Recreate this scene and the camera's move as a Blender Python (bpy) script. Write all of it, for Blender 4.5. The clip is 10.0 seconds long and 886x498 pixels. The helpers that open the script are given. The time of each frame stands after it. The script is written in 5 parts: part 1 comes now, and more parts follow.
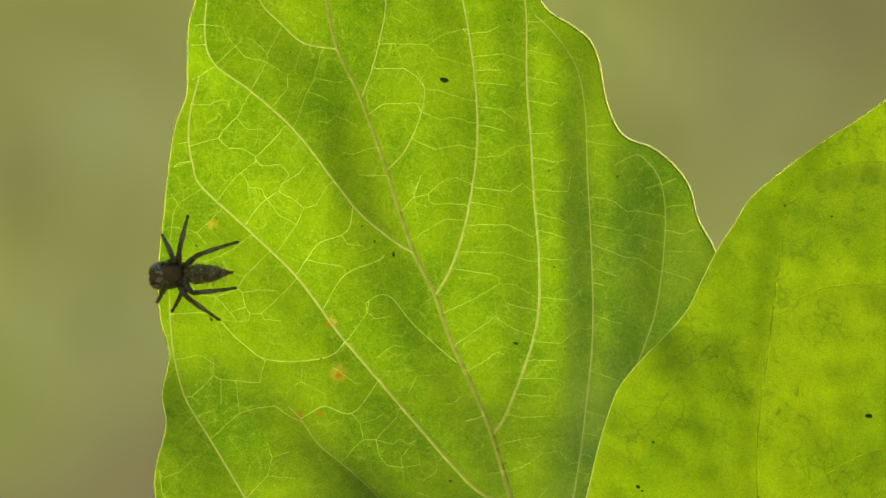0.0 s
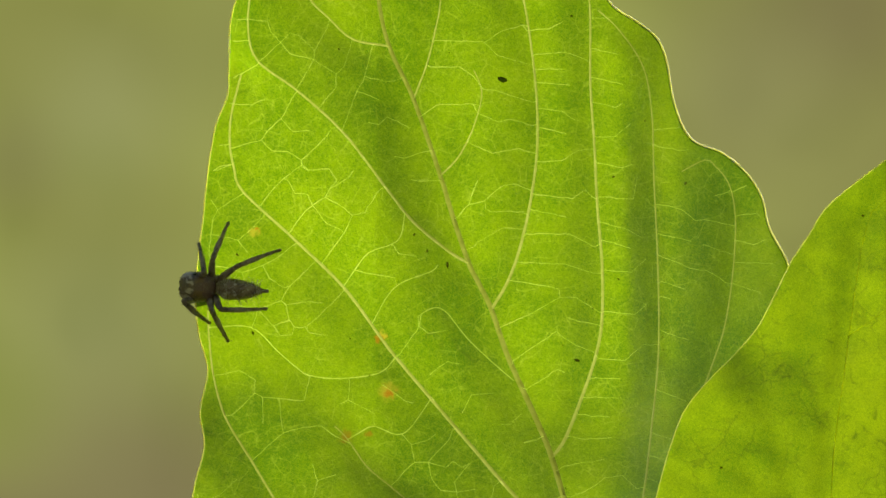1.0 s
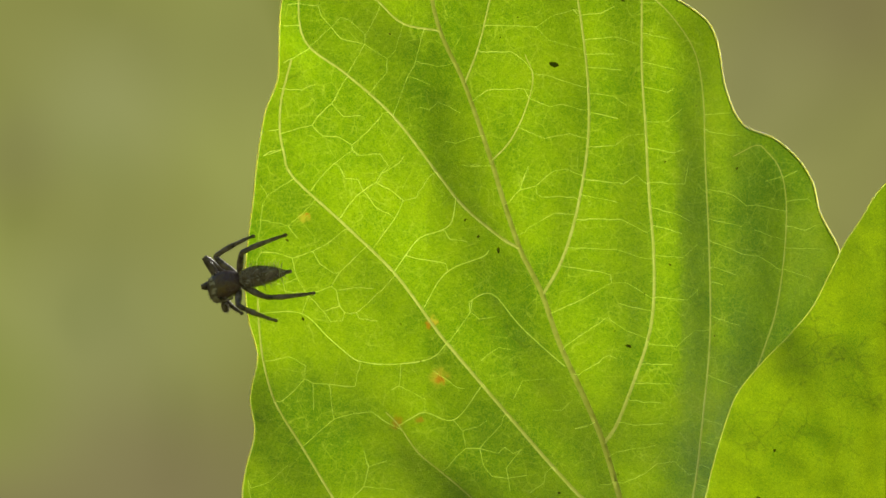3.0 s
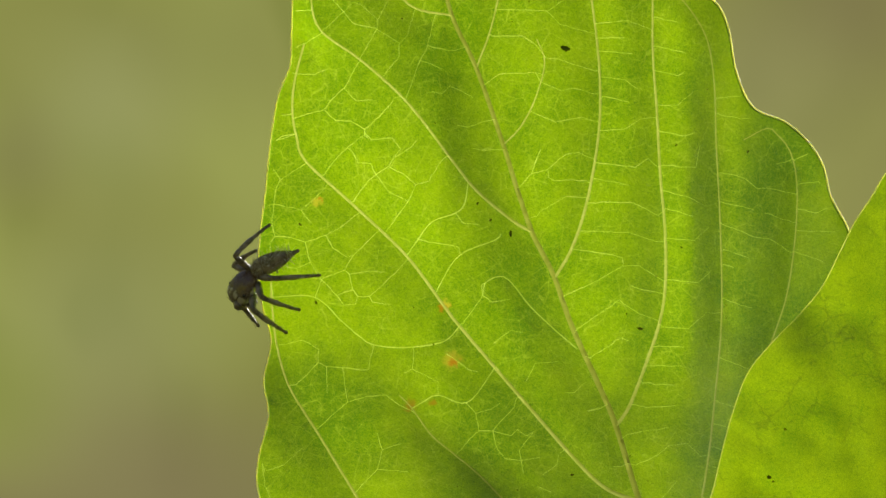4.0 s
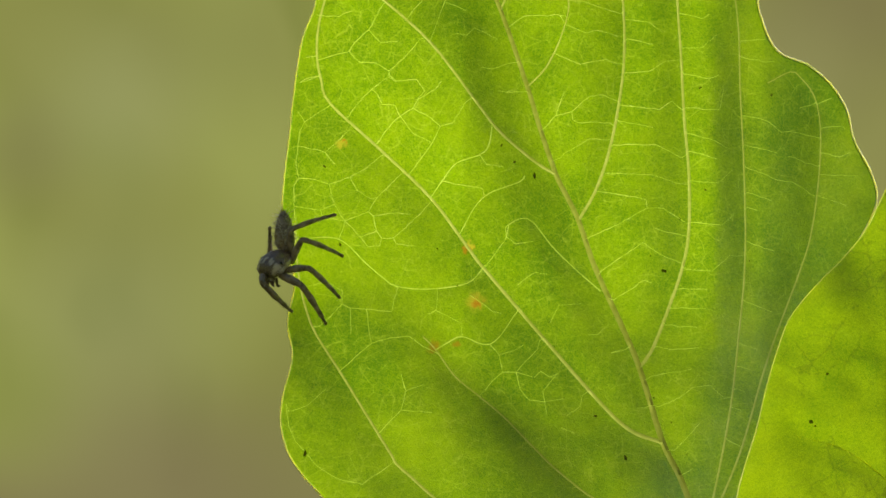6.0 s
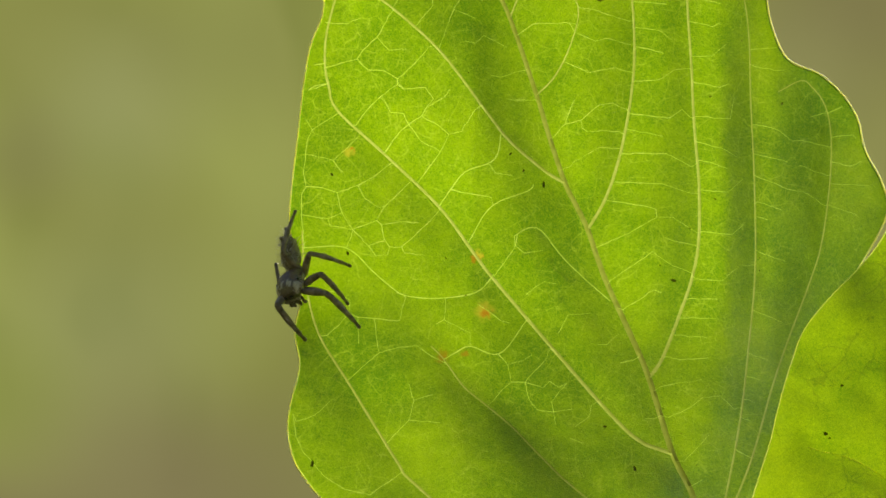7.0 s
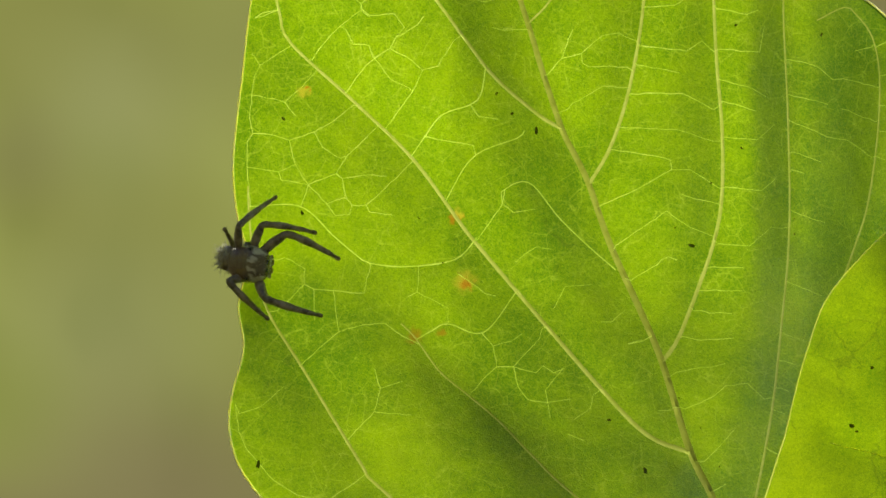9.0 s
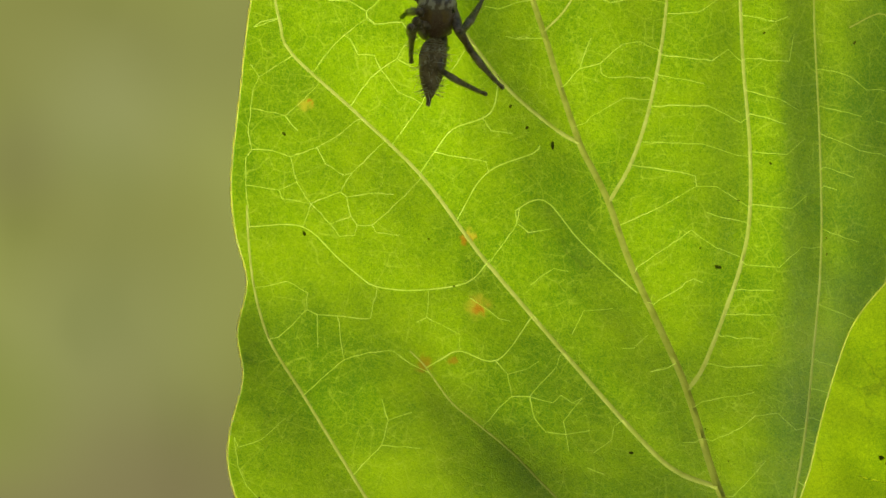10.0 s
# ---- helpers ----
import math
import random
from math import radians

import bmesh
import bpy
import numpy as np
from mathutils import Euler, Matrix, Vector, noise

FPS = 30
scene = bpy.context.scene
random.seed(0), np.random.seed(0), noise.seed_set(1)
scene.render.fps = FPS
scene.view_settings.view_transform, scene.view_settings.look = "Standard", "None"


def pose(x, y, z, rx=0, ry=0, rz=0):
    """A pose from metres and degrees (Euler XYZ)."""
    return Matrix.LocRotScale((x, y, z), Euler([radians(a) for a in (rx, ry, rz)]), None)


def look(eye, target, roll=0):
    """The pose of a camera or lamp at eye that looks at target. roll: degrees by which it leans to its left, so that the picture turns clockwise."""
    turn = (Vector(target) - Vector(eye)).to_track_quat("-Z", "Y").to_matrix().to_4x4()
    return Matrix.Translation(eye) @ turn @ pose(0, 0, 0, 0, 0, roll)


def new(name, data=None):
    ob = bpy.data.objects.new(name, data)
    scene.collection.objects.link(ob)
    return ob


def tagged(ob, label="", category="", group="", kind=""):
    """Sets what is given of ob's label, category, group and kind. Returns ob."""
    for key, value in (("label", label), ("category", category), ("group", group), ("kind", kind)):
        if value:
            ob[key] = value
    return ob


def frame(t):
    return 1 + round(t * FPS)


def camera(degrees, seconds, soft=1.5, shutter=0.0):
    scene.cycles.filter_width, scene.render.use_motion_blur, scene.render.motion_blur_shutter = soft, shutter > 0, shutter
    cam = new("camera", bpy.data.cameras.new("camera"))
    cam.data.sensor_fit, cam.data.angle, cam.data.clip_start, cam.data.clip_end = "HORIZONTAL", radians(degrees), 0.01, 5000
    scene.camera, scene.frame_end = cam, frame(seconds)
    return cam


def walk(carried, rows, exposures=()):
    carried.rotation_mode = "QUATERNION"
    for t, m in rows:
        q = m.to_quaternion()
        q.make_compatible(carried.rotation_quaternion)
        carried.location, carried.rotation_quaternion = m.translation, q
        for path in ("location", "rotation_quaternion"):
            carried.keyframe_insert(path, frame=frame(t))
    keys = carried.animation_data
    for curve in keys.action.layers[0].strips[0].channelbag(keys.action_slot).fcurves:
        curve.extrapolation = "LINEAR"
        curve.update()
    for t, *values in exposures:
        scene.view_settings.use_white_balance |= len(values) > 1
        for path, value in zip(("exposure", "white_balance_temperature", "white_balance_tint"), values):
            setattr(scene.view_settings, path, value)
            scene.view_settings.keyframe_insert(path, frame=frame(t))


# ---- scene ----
cam = camera(15.0, 10.0, soft=1.6)
PATH = [
    (0, (0.00930, -0.35694, -0.00182), (0.00040, -0.00705, 0.00012), -0.21),
    (0.5, (0.00657, -0.33533, 0.00015), (-0.00144, 0.01457, 0.00138), -0.17),
    (1, (0.00175, -0.33558, 0.00023), (-0.00577, 0.01433, 0.00123), 0.09),
    (1.5, (0.00102, -0.33588, -0.00052), (-0.00619, 0.01405, 0.00044), 0.03),
    (2, (-0.00014, -0.33511, -0.00139), (-0.00738, 0.01481, -0.00041), 0.07),
    (2.5, (-0.00049, -0.33491, -0.00120), (-0.00766, 0.01501, -0.00052), 0.07),
    (2.7, (-0.00182, -0.33348, -0.00084), (-0.00885, 0.01645, -0.00022), 0.05),
    (3.8, (-0.00544, -0.33926, -0.00156), (-0.01258, 0.01067, -0.00089), 0.15),
    (4, (-0.00478, -0.33599, -0.00263), (-0.01206, 0.01394, -0.00187), -0.11),
    (4.5, (-0.00444, -0.33603, -0.00516), (-0.01189, 0.01389, -0.00451), -0.16),
    (5, (-0.00520, -0.33544, -0.00653), (-0.01276, 0.01448, -0.00584), -0.25),
    (5.5, (-0.00580, -0.33594, -0.00847), (-0.01374, 0.01396, -0.00757), -0.33),
    (5.7, (-0.00658, -0.33668, -0.00911), (-0.01458, 0.01323, -0.00800), 0.07),
    (6.8, (-0.00652, -0.33471, -0.00831), (-0.01393, 0.01521, -0.00669), -0.11),
    (7, (-0.00770, -0.33431, -0.00855), (-0.01533, 0.01560, -0.00672), 0.15),
    (7.2, (-0.00823, -0.31448, -0.00820), (-0.01594, 0.03543, -0.00620), 0.50),
    (7.5, (-0.00702, -0.28895, -0.00880), (-0.01468, 0.06096, -0.00653), 0.41),
    (8, (-0.00864, -0.28766, -0.01119), (-0.01632, 0.06225, -0.00919), 0.24),
    (8.5, (-0.00847, -0.28737, -0.01144), (-0.01633, 0.06253, -0.00929), 0.26),
    (9, (-0.00603, -0.27940, -0.01251), (-0.01441, 0.07049, -0.00965), 0.20),
    (9.2, (-0.00483, -0.27040, -0.01159), (-0.01318, 0.07949, -0.00890), 0.04),
    (9.5, (-0.00572, -0.26415, -0.01243), (-0.01395, 0.08574, -0.00952), -0.12),
    (10, (-0.00750, -0.26333, -0.01064), (-0.01558, 0.08656, -0.00776), 0.01),
]
walk(cam, [(t, look(eye, target, roll)) for t, eye, target, roll in PATH])

# ---- light ----
SUN_WAY = Vector((0.49, 0.74, 0.50)).normalized()
world = bpy.data.worlds.new("sky")
scene.world = world
world.use_nodes = True
sky = world.node_tree.nodes.new("ShaderNodeTexSky")
sky.sky_type = "NISHITA"
sky.sun_disc = False
sky.sun_elevation = math.asin(SUN_WAY.z)
sky.sun_rotation = math.atan2(SUN_WAY.x, SUN_WAY.y)
world.node_tree.nodes["Background"].inputs[1].default_value = 0.11
world.node_tree.links.new(sky.outputs[0], world.node_tree.nodes["Background"].inputs[0])
lamp = bpy.data.lights.new("sun", "SUN")
lamp.energy, lamp.angle, lamp.color = 4.3, radians(0.6), (1.0, 0.95, 0.86)
sun = new("sun", lamp)
sun.matrix_world = look(SUN_WAY * 5, (0, 0, 0))
scene.view_settings.exposure = 0.0


# ---- materials ----
class Nodes:
    """Short hand for building a node material."""

    def __init__(self, name):
        self.mat = bpy.data.materials.new(name)
        self.mat.use_nodes = True
        self.tree = self.mat.node_tree
        self.tree.nodes.clear()
        self.out = self.tree.nodes.new("ShaderNodeOutputMaterial")
        self.coord = self.tree.nodes.new("ShaderNodeTexCoord").outputs["Object"]

    def node(self, kind, settings=(), **sockets):
        n = self.tree.nodes.new("ShaderNode" + kind)
        settings = dict(settings)
        if "operation" in settings:
            n.operation = settings["operation"]
        if "feature" in settings:
            n.feature = settings["feature"]
        if "interpolation_type" in settings:
            n.interpolation_type = settings["interpolation_type"]
        for key, value in sockets.items():
            self.put(n.inputs[int(key[1:]) if key[0] == "i" and key[1:].isdigit() else key.replace("_", " ")], value)
        return n

    def put(self, socket, value):
        if isinstance(value, bpy.types.NodeSocket):
            self.tree.links.new(value, socket)
        elif socket.type == "RGBA" and len(value) == 3:
            socket.default_value = (*value, 1)
        else:
            socket.default_value = value

    def math(self, op, a, b=0.0, c=0.0):
        return self.node("Math", {"operation": op}, i0=a, i1=b, i2=c).outputs[0]

    def noise(self, scale, detail=3.0, rough=0.55, vector=None, warp=0.0):
        return self.node("TexNoise", Vector=vector or self.coord, Scale=scale, Detail=detail, Roughness=rough, Distortion=warp).outputs[0]

    def cells(self, scale, feature="DISTANCE_TO_EDGE", vector=None):
        return self.node("TexVoronoi", {"feature": feature}, Vector=vector or self.coord, Scale=scale).outputs["Distance"]

    def ramp(self, value, lo, hi, to_lo=0.0, to_hi=1.0):
        return self.node("MapRange", {"interpolation_type": "SMOOTHSTEP"}, i0=value, i1=lo, i2=hi, i3=to_lo, i4=to_hi).outputs[0]

    def mix(self, fac, a, b, blend="MIX"):
        n = self.tree.nodes.new("ShaderNodeMix")
        n.data_type, n.blend_type = "RGBA", blend
        self.put(n.inputs[0], fac), self.put(n.inputs[6], a), self.put(n.inputs[7], b)
        return n.outputs[2]

    def bump(self, height, strength, distance):
        return self.node("Bump", Strength=strength, Distance=distance, Height=height).outputs[0]

    def principled(self, **sockets):
        return self.node("BsdfPrincipled", **sockets).outputs[0]

    def finish(self, shader):
        self.tree.links.new(shader, self.out.inputs[0])
        return self.mat


def leaf_material(name, pass_hi, pass_lo, front, spots=(), blotch=0.0, fine=1.0, mottle=1.1):
    """Thin living leaf: light passes through it, greener and darker where the tissue is thicker; fine areoles; rust spots."""
    n = Nodes(name)
    # fine network of the smallest veins, at three sizes
    bent = n.node("VectorMath", {"operation": "MULTIPLY_ADD"}, i0=n.node("TexNoise", Vector=n.coord, Scale=700.0, Detail=3.0).outputs[1], i1=(0.0004,) * 3, i2=n.coord).outputs[0]
    net_c = n.ramp(n.cells(480.0, vector=bent), 0.0, 0.026, 1.0, 0.0)
    net_a = n.ramp(n.cells(1000.0, vector=bent), 0.0, 0.048, 1.0, 0.0)
    net_b = n.ramp(n.cells(3000.0, vector=bent), 0.0, 0.17, 1.0, 0.0)
    patchy = n.ramp(n.noise(300.0, 3.0), 0.37, 0.58)
    cloud = n.noise(80.0, 3.0, 0.5)
    grain = n.math("MULTIPLY_ADD", n.noise(11000.0, 2.0, 0.8), 0.65, n.math("MULTIPLY", n.noise(5000.0, 3.0, 0.75), 0.35))
    mid = n.math("MULTIPLY", n.math("SUBTRACT", n.noise(420.0, 3.0, 0.6), 0.5), 0.42)
    thick = n.math("ADD", mid, n.math("MULTIPLY_ADD", n.math("SUBTRACT", cloud, 0.5), mottle, n.math("MULTIPLY_ADD", n.math("SUBTRACT", grain, 0.5), 2.05, 0.47)))
    colour = n.mix(n.ramp(thick, 0.0, 1.0), pass_hi, pass_lo)
    glints = n.math("MULTIPLY", net_b, n.ramp(n.noise(2400.0, 2.0, 0.6), 0.45, 0.70))
    light = n.math("ADD", n.math("MULTIPLY", n.math("MULTIPLY_ADD", net_c, 1.0, n.math("MULTIPLY", net_a, 0.36)), patchy), n.math("MULTIPLY", glints, 0.9))
    # short threads that run across between the ribs
    drawn = n.node("VectorMath", {"operation": "MULTIPLY"}, i0=bent, i1=(0.16, 0.3, 1.0)).outputs[0]
    threads = n.math("MULTIPLY", n.ramp(n.noise(5200.0, 2.0, 0.5, vector=drawn), 0.60, 0.70), patchy)
    light = n.math("ADD", light, n.math("MULTIPLY", threads, 0.35))
    colour = n.mix(n.math("MULTIPLY", light, 0.50 * fine), colour, (0.50, 0.69, 0.035))
    if blotch:
        dirt = n.math("MULTIPLY", n.ramp(n.noise(420.0, 5.0, 0.75, warp=1.5), 0.55, 0.70), n.ramp(n.noise(70.0, 2.0), 0.42, 0.62))
        colour = n.mix(n.math("MULTIPLY", dirt, blotch), colour, (0.07, 0.12, 0.006))
    if blotch > 0.5:
        crack = n.math("MULTIPLY", n.ramp(n.cells(420.0, vector=n.node("VectorMath", {"operation": "MULTIPLY_ADD"}, i0=n.node("TexNoise", Vector=n.coord, Scale=420.0, Detail=4.0).outputs[1], i1=(0.0028,) * 3, i2=n.coord).outputs[0]), 0.0, 0.05, 1.0, 0.0), n.ramp(n.noise(150.0, 3.0), 0.50, 0.62))
        colour = n.mix(n.math("MULTIPLY", crack, 0.4), colour, (0.09, 0.13, 0.006))
    ragged = n.node("VectorMath", {"operation": "MULTIPLY_ADD"}, i0=n.node("TexNoise", Vector=n.coord, Scale=1500.0, Detail=3.0).outputs[1], i1=(0.0016,) * 3, i2=n.coord).outputs[0]
    for x, z, r, tint in spots:
        far = n.node("VectorMath", {"operation": "DISTANCE"}, i0=n.node("VectorMath", {"operation": "MULTIPLY"}, i0=ragged, i1=(1, 0, 1)).outputs[0], i1=(x * MM + 0.0008, 0, z * MM + 0.0008)).outputs["Value"]
        colour = n.mix(n.ramp(far, 0.2 * r * MM, r * MM, 0.9, 0.0), colour, tint)
    relief = n.math("ADD", n.math("MULTIPLY", net_b, -0.3), n.math("MULTIPLY_ADD", net_a, -0.5, grain))
    normal = n.bump(relief, 0.35, 0.00006)
    through_ = n.node("BsdfTranslucent", Color=colour, Normal=normal).outputs[0]
    skin = n.node("BsdfDiffuse", Color=n.mix(0.35, front, n.mix(cloud, front, (0.08, 0.16, 0.035))), Normal=normal).outputs[0]
    body = n.node("MixShader", i0=0.28, i1=through_, i2=skin).outputs[0]
    wax = n.node("BsdfGlossy", Color=(0.62, 0.80, 1.0), Roughness=n.ramp(cloud, 0.2, 0.8, 0.36, 0.48), Normal=normal).outputs[0]
    return n.finish(n.node("MixShader", i0=n.node("Fresnel", IOR=1.36, Normal=normal).outputs[0], i1=body, i2=wax).outputs[0])


def vein_material(name, colour, dark, reach, blue=0.15):
    """Pale watery tissue: light soaks through it."""
    n = Nodes(name)
    c = n.mix(n.ramp(n.noise(700.0, 3.0), 0.3, 0.7), colour, dark)
    return n.finish(n.node("SubsurfaceScattering", Color=c, Scale=reach, Radius=(0.9, 1.0, blue), Normal=n.bump(n.noise(3500.0), 0.3, 0.00004)).outputs[0])


def strip_material(name, colour, dark):
    """A vein in the skin of the leaf: pale watery tissue that lets the light through."""
    n = Nodes(name)
    c = n.mix(n.ramp(n.noise(1100.0, 4.0, 0.7), 0.35, 0.68), colour, dark)
    normal = n.bump(n.noise(5000.0, 3.0), 0.35, 0.00005)
    lit = n.node("BsdfTranslucent", Color=c, Normal=normal).outputs[0]
    skin = n.node("BsdfDiffuse", Color=(0.16, 0.18, 0.07, 1), Normal=normal).outputs[0]
    return n.finish(n.node("MixShader", i0=0.22, i1=lit, i2=skin).outputs[0])


def plain_material(name, colour, other, rough=0.5, scale=900.0, relief=0.3, metal=0.0, coat=0.0):
    n = Nodes(name)
    wear = n.noise(scale, 4.0, 0.65)
    c = n.mix(n.ramp(wear, 0.3, 0.7), colour, other)
    return n.finish(n.principled(Base_Color=c, Roughness=rough, Specular_IOR_Level=0.45, Metallic=metal, Coat_Weight=coat, Normal=n.bump(n.noise(scale * 5), relief, 0.00005)))


MM = 0.001
RUST, PALE, BROWN = (0.60, 0.26, 0.005), (0.66, 0.60, 0.03), (0.44, 0.31, 0.006)
BLADE = leaf_material("leaf_blade", (0.402, 0.606, 0.0015), (0.078, 0.235, 0.001), (0.036, 0.100, 0.018),
                      spots=((-24.4, 2.9, 0.7, PALE), (-24.2, 3.0, 0.35, RUST), (-10.9, -12.9, 1.3, PALE), (-10.7, -13.1, 0.75, RUST),
                             (-15.1, -17.4, 0.8, BROWN), (-12.7, -17.1, 0.5, BROWN), (-11.7, -7.6, 0.7, RUST), (-11.5, -7.3, 0.6, PALE)), blotch=0.35, mottle=0.85)
NEAR_BLADE = leaf_material("near_leaf_blade", (0.425, 0.572, 0.003), (0.130, 0.265, 0.002), (0.036, 0.100, 0.020), blotch=0.6, fine=0.25, mottle=1.0)
RIB = strip_material("leaf_rib", (0.53, 0.61, 0.105), (0.42, 0.52, 0.060))
MIDRIB_SKIN = strip_material("leaf_midrib", (0.36, 0.42, 0.050), (0.28, 0.34, 0.030))
FINE_RIB = strip_material("leaf_fine_vein", (0.67, 0.90, 0.12), (0.48, 0.73, 0.045))
RIM = vein_material("leaf_rim", (0.95, 0.92, 0.34), (0.86, 0.86, 0.24), 0.0012, 0.3)
NEAR_RIM = vein_material("near_leaf_rim", (0.52, 0.60, 0.12), (0.42, 0.52, 0.08), 0.0009, 0.3)
NEAR_RIB = vein_material("near_leaf_rib", (0.22, 0.31, 0.025), (0.18, 0.27, 0.02), 0.0012)
SPECK = strip_material("dark_speck", (0.10, 0.12, 0.012), (0.04, 0.05, 0.006))
STEM = plain_material("green_stem", (0.10, 0.16, 0.03), (0.16, 0.17, 0.06), 0.6, 300.0)
SPIDER_DARK = plain_material("spider_cuticle", (0.058, 0.046, 0.039), (0.32, 0.27, 0.23), 0.38, 1100.0, 0.6)


def carapace_material():
    """Dark brown behind, black-brown over the head, with ragged patches of pale scales beside the eyes and amber ones on the slope behind."""
    n = Nodes("spider_carapace_scales")
    x, y, z = n.node("SeparateXYZ", Vector=n.coord).outputs
    rag = n.math("MULTIPLY", n.math("SUBTRACT", n.noise(1900.0, 4.0, 0.65), 0.5), 0.0012)
    aside = n.math("ADD", n.math("ABSOLUTE", y), rag)
    ahead = n.math("ADD", x, rag)
    low = n.math("ADD", z, rag)
    c = n.mix(n.ramp(ahead, 0.0014, 0.0024), (0.128, 0.072, 0.058), (0.110, 0.090, 0.077))
    c = n.mix(n.ramp(n.noise(2600.0, 3.0), 0.4, 0.7), c, (0.160, 0.115, 0.092))
    amber = n.math("MULTIPLY", n.math("MULTIPLY", n.ramp(aside, 0.0003, 0.0005), n.ramp(aside, 0.0011, 0.0009)), n.math("MULTIPLY", n.ramp(ahead, 0.0010, 0.0013), n.ramp(ahead, 0.0022, 0.0019)))
    c = n.mix(n.math("MULTIPLY", amber, 0.55), c, (0.22, 0.15, 0.03))
    corner = n.math("MULTIPLY", n.math("MULTIPLY", n.ramp(aside, 0.0008, 0.0010), n.ramp(ahead, 0.0023, 0.0026)), n.ramp(low, 0.0004, 0.0006))
    middle = n.math("MULTIPLY", n.math("MULTIPLY", n.ramp(aside, 0.00015, 0.0003), n.ramp(aside, 0.0006, 0.0005)), n.math("MULTIPLY", n.ramp(ahead, 0.0021, 0.0023), n.ramp(ahead, 0.0030, 0.0027)))
    flank = n.math("MULTIPLY", n.math("MULTIPLY", n.ramp(low, -0.0002, 0.0000), n.ramp(low, 0.0005, 0.0003)), n.math("MULTIPLY", n.ramp(ahead, 0.0008, 0.0012), n.ramp(ahead, 0.0030, 0.0027)))
    pale = n.math("MAXIMUM", n.math("MAXIMUM", n.math("MULTIPLY", corner, 0.75), n.math("MULTIPLY", middle, 0.65)), n.math("MULTIPLY", flank, 0.8))
    c = n.mix(n.math("MULTIPLY", pale, 0.95), c, (0.70, 0.67, 0.61))
    return n.finish(n.principled(Base_Color=c, Roughness=n.ramp(n.noise(3000.0), 0.3, 0.7, 0.28, 0.5), Specular_IOR_Level=0.9, Normal=n.bump(n.noise(6000.0, 3.0), 0.5, 0.00005)))


SPIDER_SHELL = carapace_material()
SPIDER_BELLY = plain_material("spider_abdomen", (0.13, 0.10, 0.075), (0.36, 0.30, 0.235), 0.5, 1700.0, 0.6)


def hair_material(name, colour):
    """Fine hairs: they scatter light from every side."""
    n = Nodes(name)
    c = n.mix(n.noise(1800.0), colour, tuple(0.7 * v for v in colour))
    return n.finish(n.node("MixShader", i0=0.5, i1=n.node("BsdfDiffuse", Color=c).outputs[0], i2=n.node("BsdfTranslucent", Color=c).outputs[0]).outputs[0])


GREY_HAIR = hair_material("grey_hair", (0.55, 0.48, 0.40))
WHITE_HAIR = hair_material("white_hair", (0.90, 0.88, 0.82))
AMBER = plain_material("amber_hair", (0.16, 0.10, 0.015), (0.08, 0.05, 0.01), 0.5, 1500.0)
EYE = plain_material("spider_eye", (0.004, 0.004, 0.005), (0.008, 0.007, 0.006), 0.05, 500.0, 0.0, coat=0.5)


def backdrop_material():
    """Vegetation far behind, wholly out of focus: broad soft patches of olive, sage and dry earth, self-lit by
    emission.
    """
    n = Nodes("glowing_far_vegetation")
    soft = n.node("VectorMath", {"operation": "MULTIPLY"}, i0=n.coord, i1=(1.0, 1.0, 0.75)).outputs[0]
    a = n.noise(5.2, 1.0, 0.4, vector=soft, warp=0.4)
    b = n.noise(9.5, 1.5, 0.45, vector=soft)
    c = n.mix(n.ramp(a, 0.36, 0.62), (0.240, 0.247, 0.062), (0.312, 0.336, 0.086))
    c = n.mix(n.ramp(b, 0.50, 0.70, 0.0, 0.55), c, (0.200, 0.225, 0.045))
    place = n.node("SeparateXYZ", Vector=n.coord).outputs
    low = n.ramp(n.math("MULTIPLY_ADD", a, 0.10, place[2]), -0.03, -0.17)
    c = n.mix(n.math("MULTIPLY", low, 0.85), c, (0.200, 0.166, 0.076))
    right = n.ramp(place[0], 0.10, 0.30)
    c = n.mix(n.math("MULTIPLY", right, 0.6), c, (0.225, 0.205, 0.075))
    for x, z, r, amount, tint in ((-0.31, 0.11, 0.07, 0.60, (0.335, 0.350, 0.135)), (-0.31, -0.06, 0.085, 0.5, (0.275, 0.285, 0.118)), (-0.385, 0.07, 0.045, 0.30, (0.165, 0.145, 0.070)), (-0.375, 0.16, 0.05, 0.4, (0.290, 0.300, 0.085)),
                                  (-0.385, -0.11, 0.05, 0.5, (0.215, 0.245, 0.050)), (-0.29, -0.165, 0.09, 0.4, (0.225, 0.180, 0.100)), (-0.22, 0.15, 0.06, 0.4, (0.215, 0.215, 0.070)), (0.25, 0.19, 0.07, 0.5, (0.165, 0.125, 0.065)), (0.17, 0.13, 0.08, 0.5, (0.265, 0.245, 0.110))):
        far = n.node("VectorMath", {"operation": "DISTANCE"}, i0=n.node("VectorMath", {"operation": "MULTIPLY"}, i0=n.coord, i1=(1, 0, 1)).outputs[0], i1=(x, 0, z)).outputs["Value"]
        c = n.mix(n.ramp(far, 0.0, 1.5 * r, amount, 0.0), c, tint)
    # daylight on the plants is put in as emission, which also fills the leaves
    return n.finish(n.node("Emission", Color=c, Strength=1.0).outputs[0])


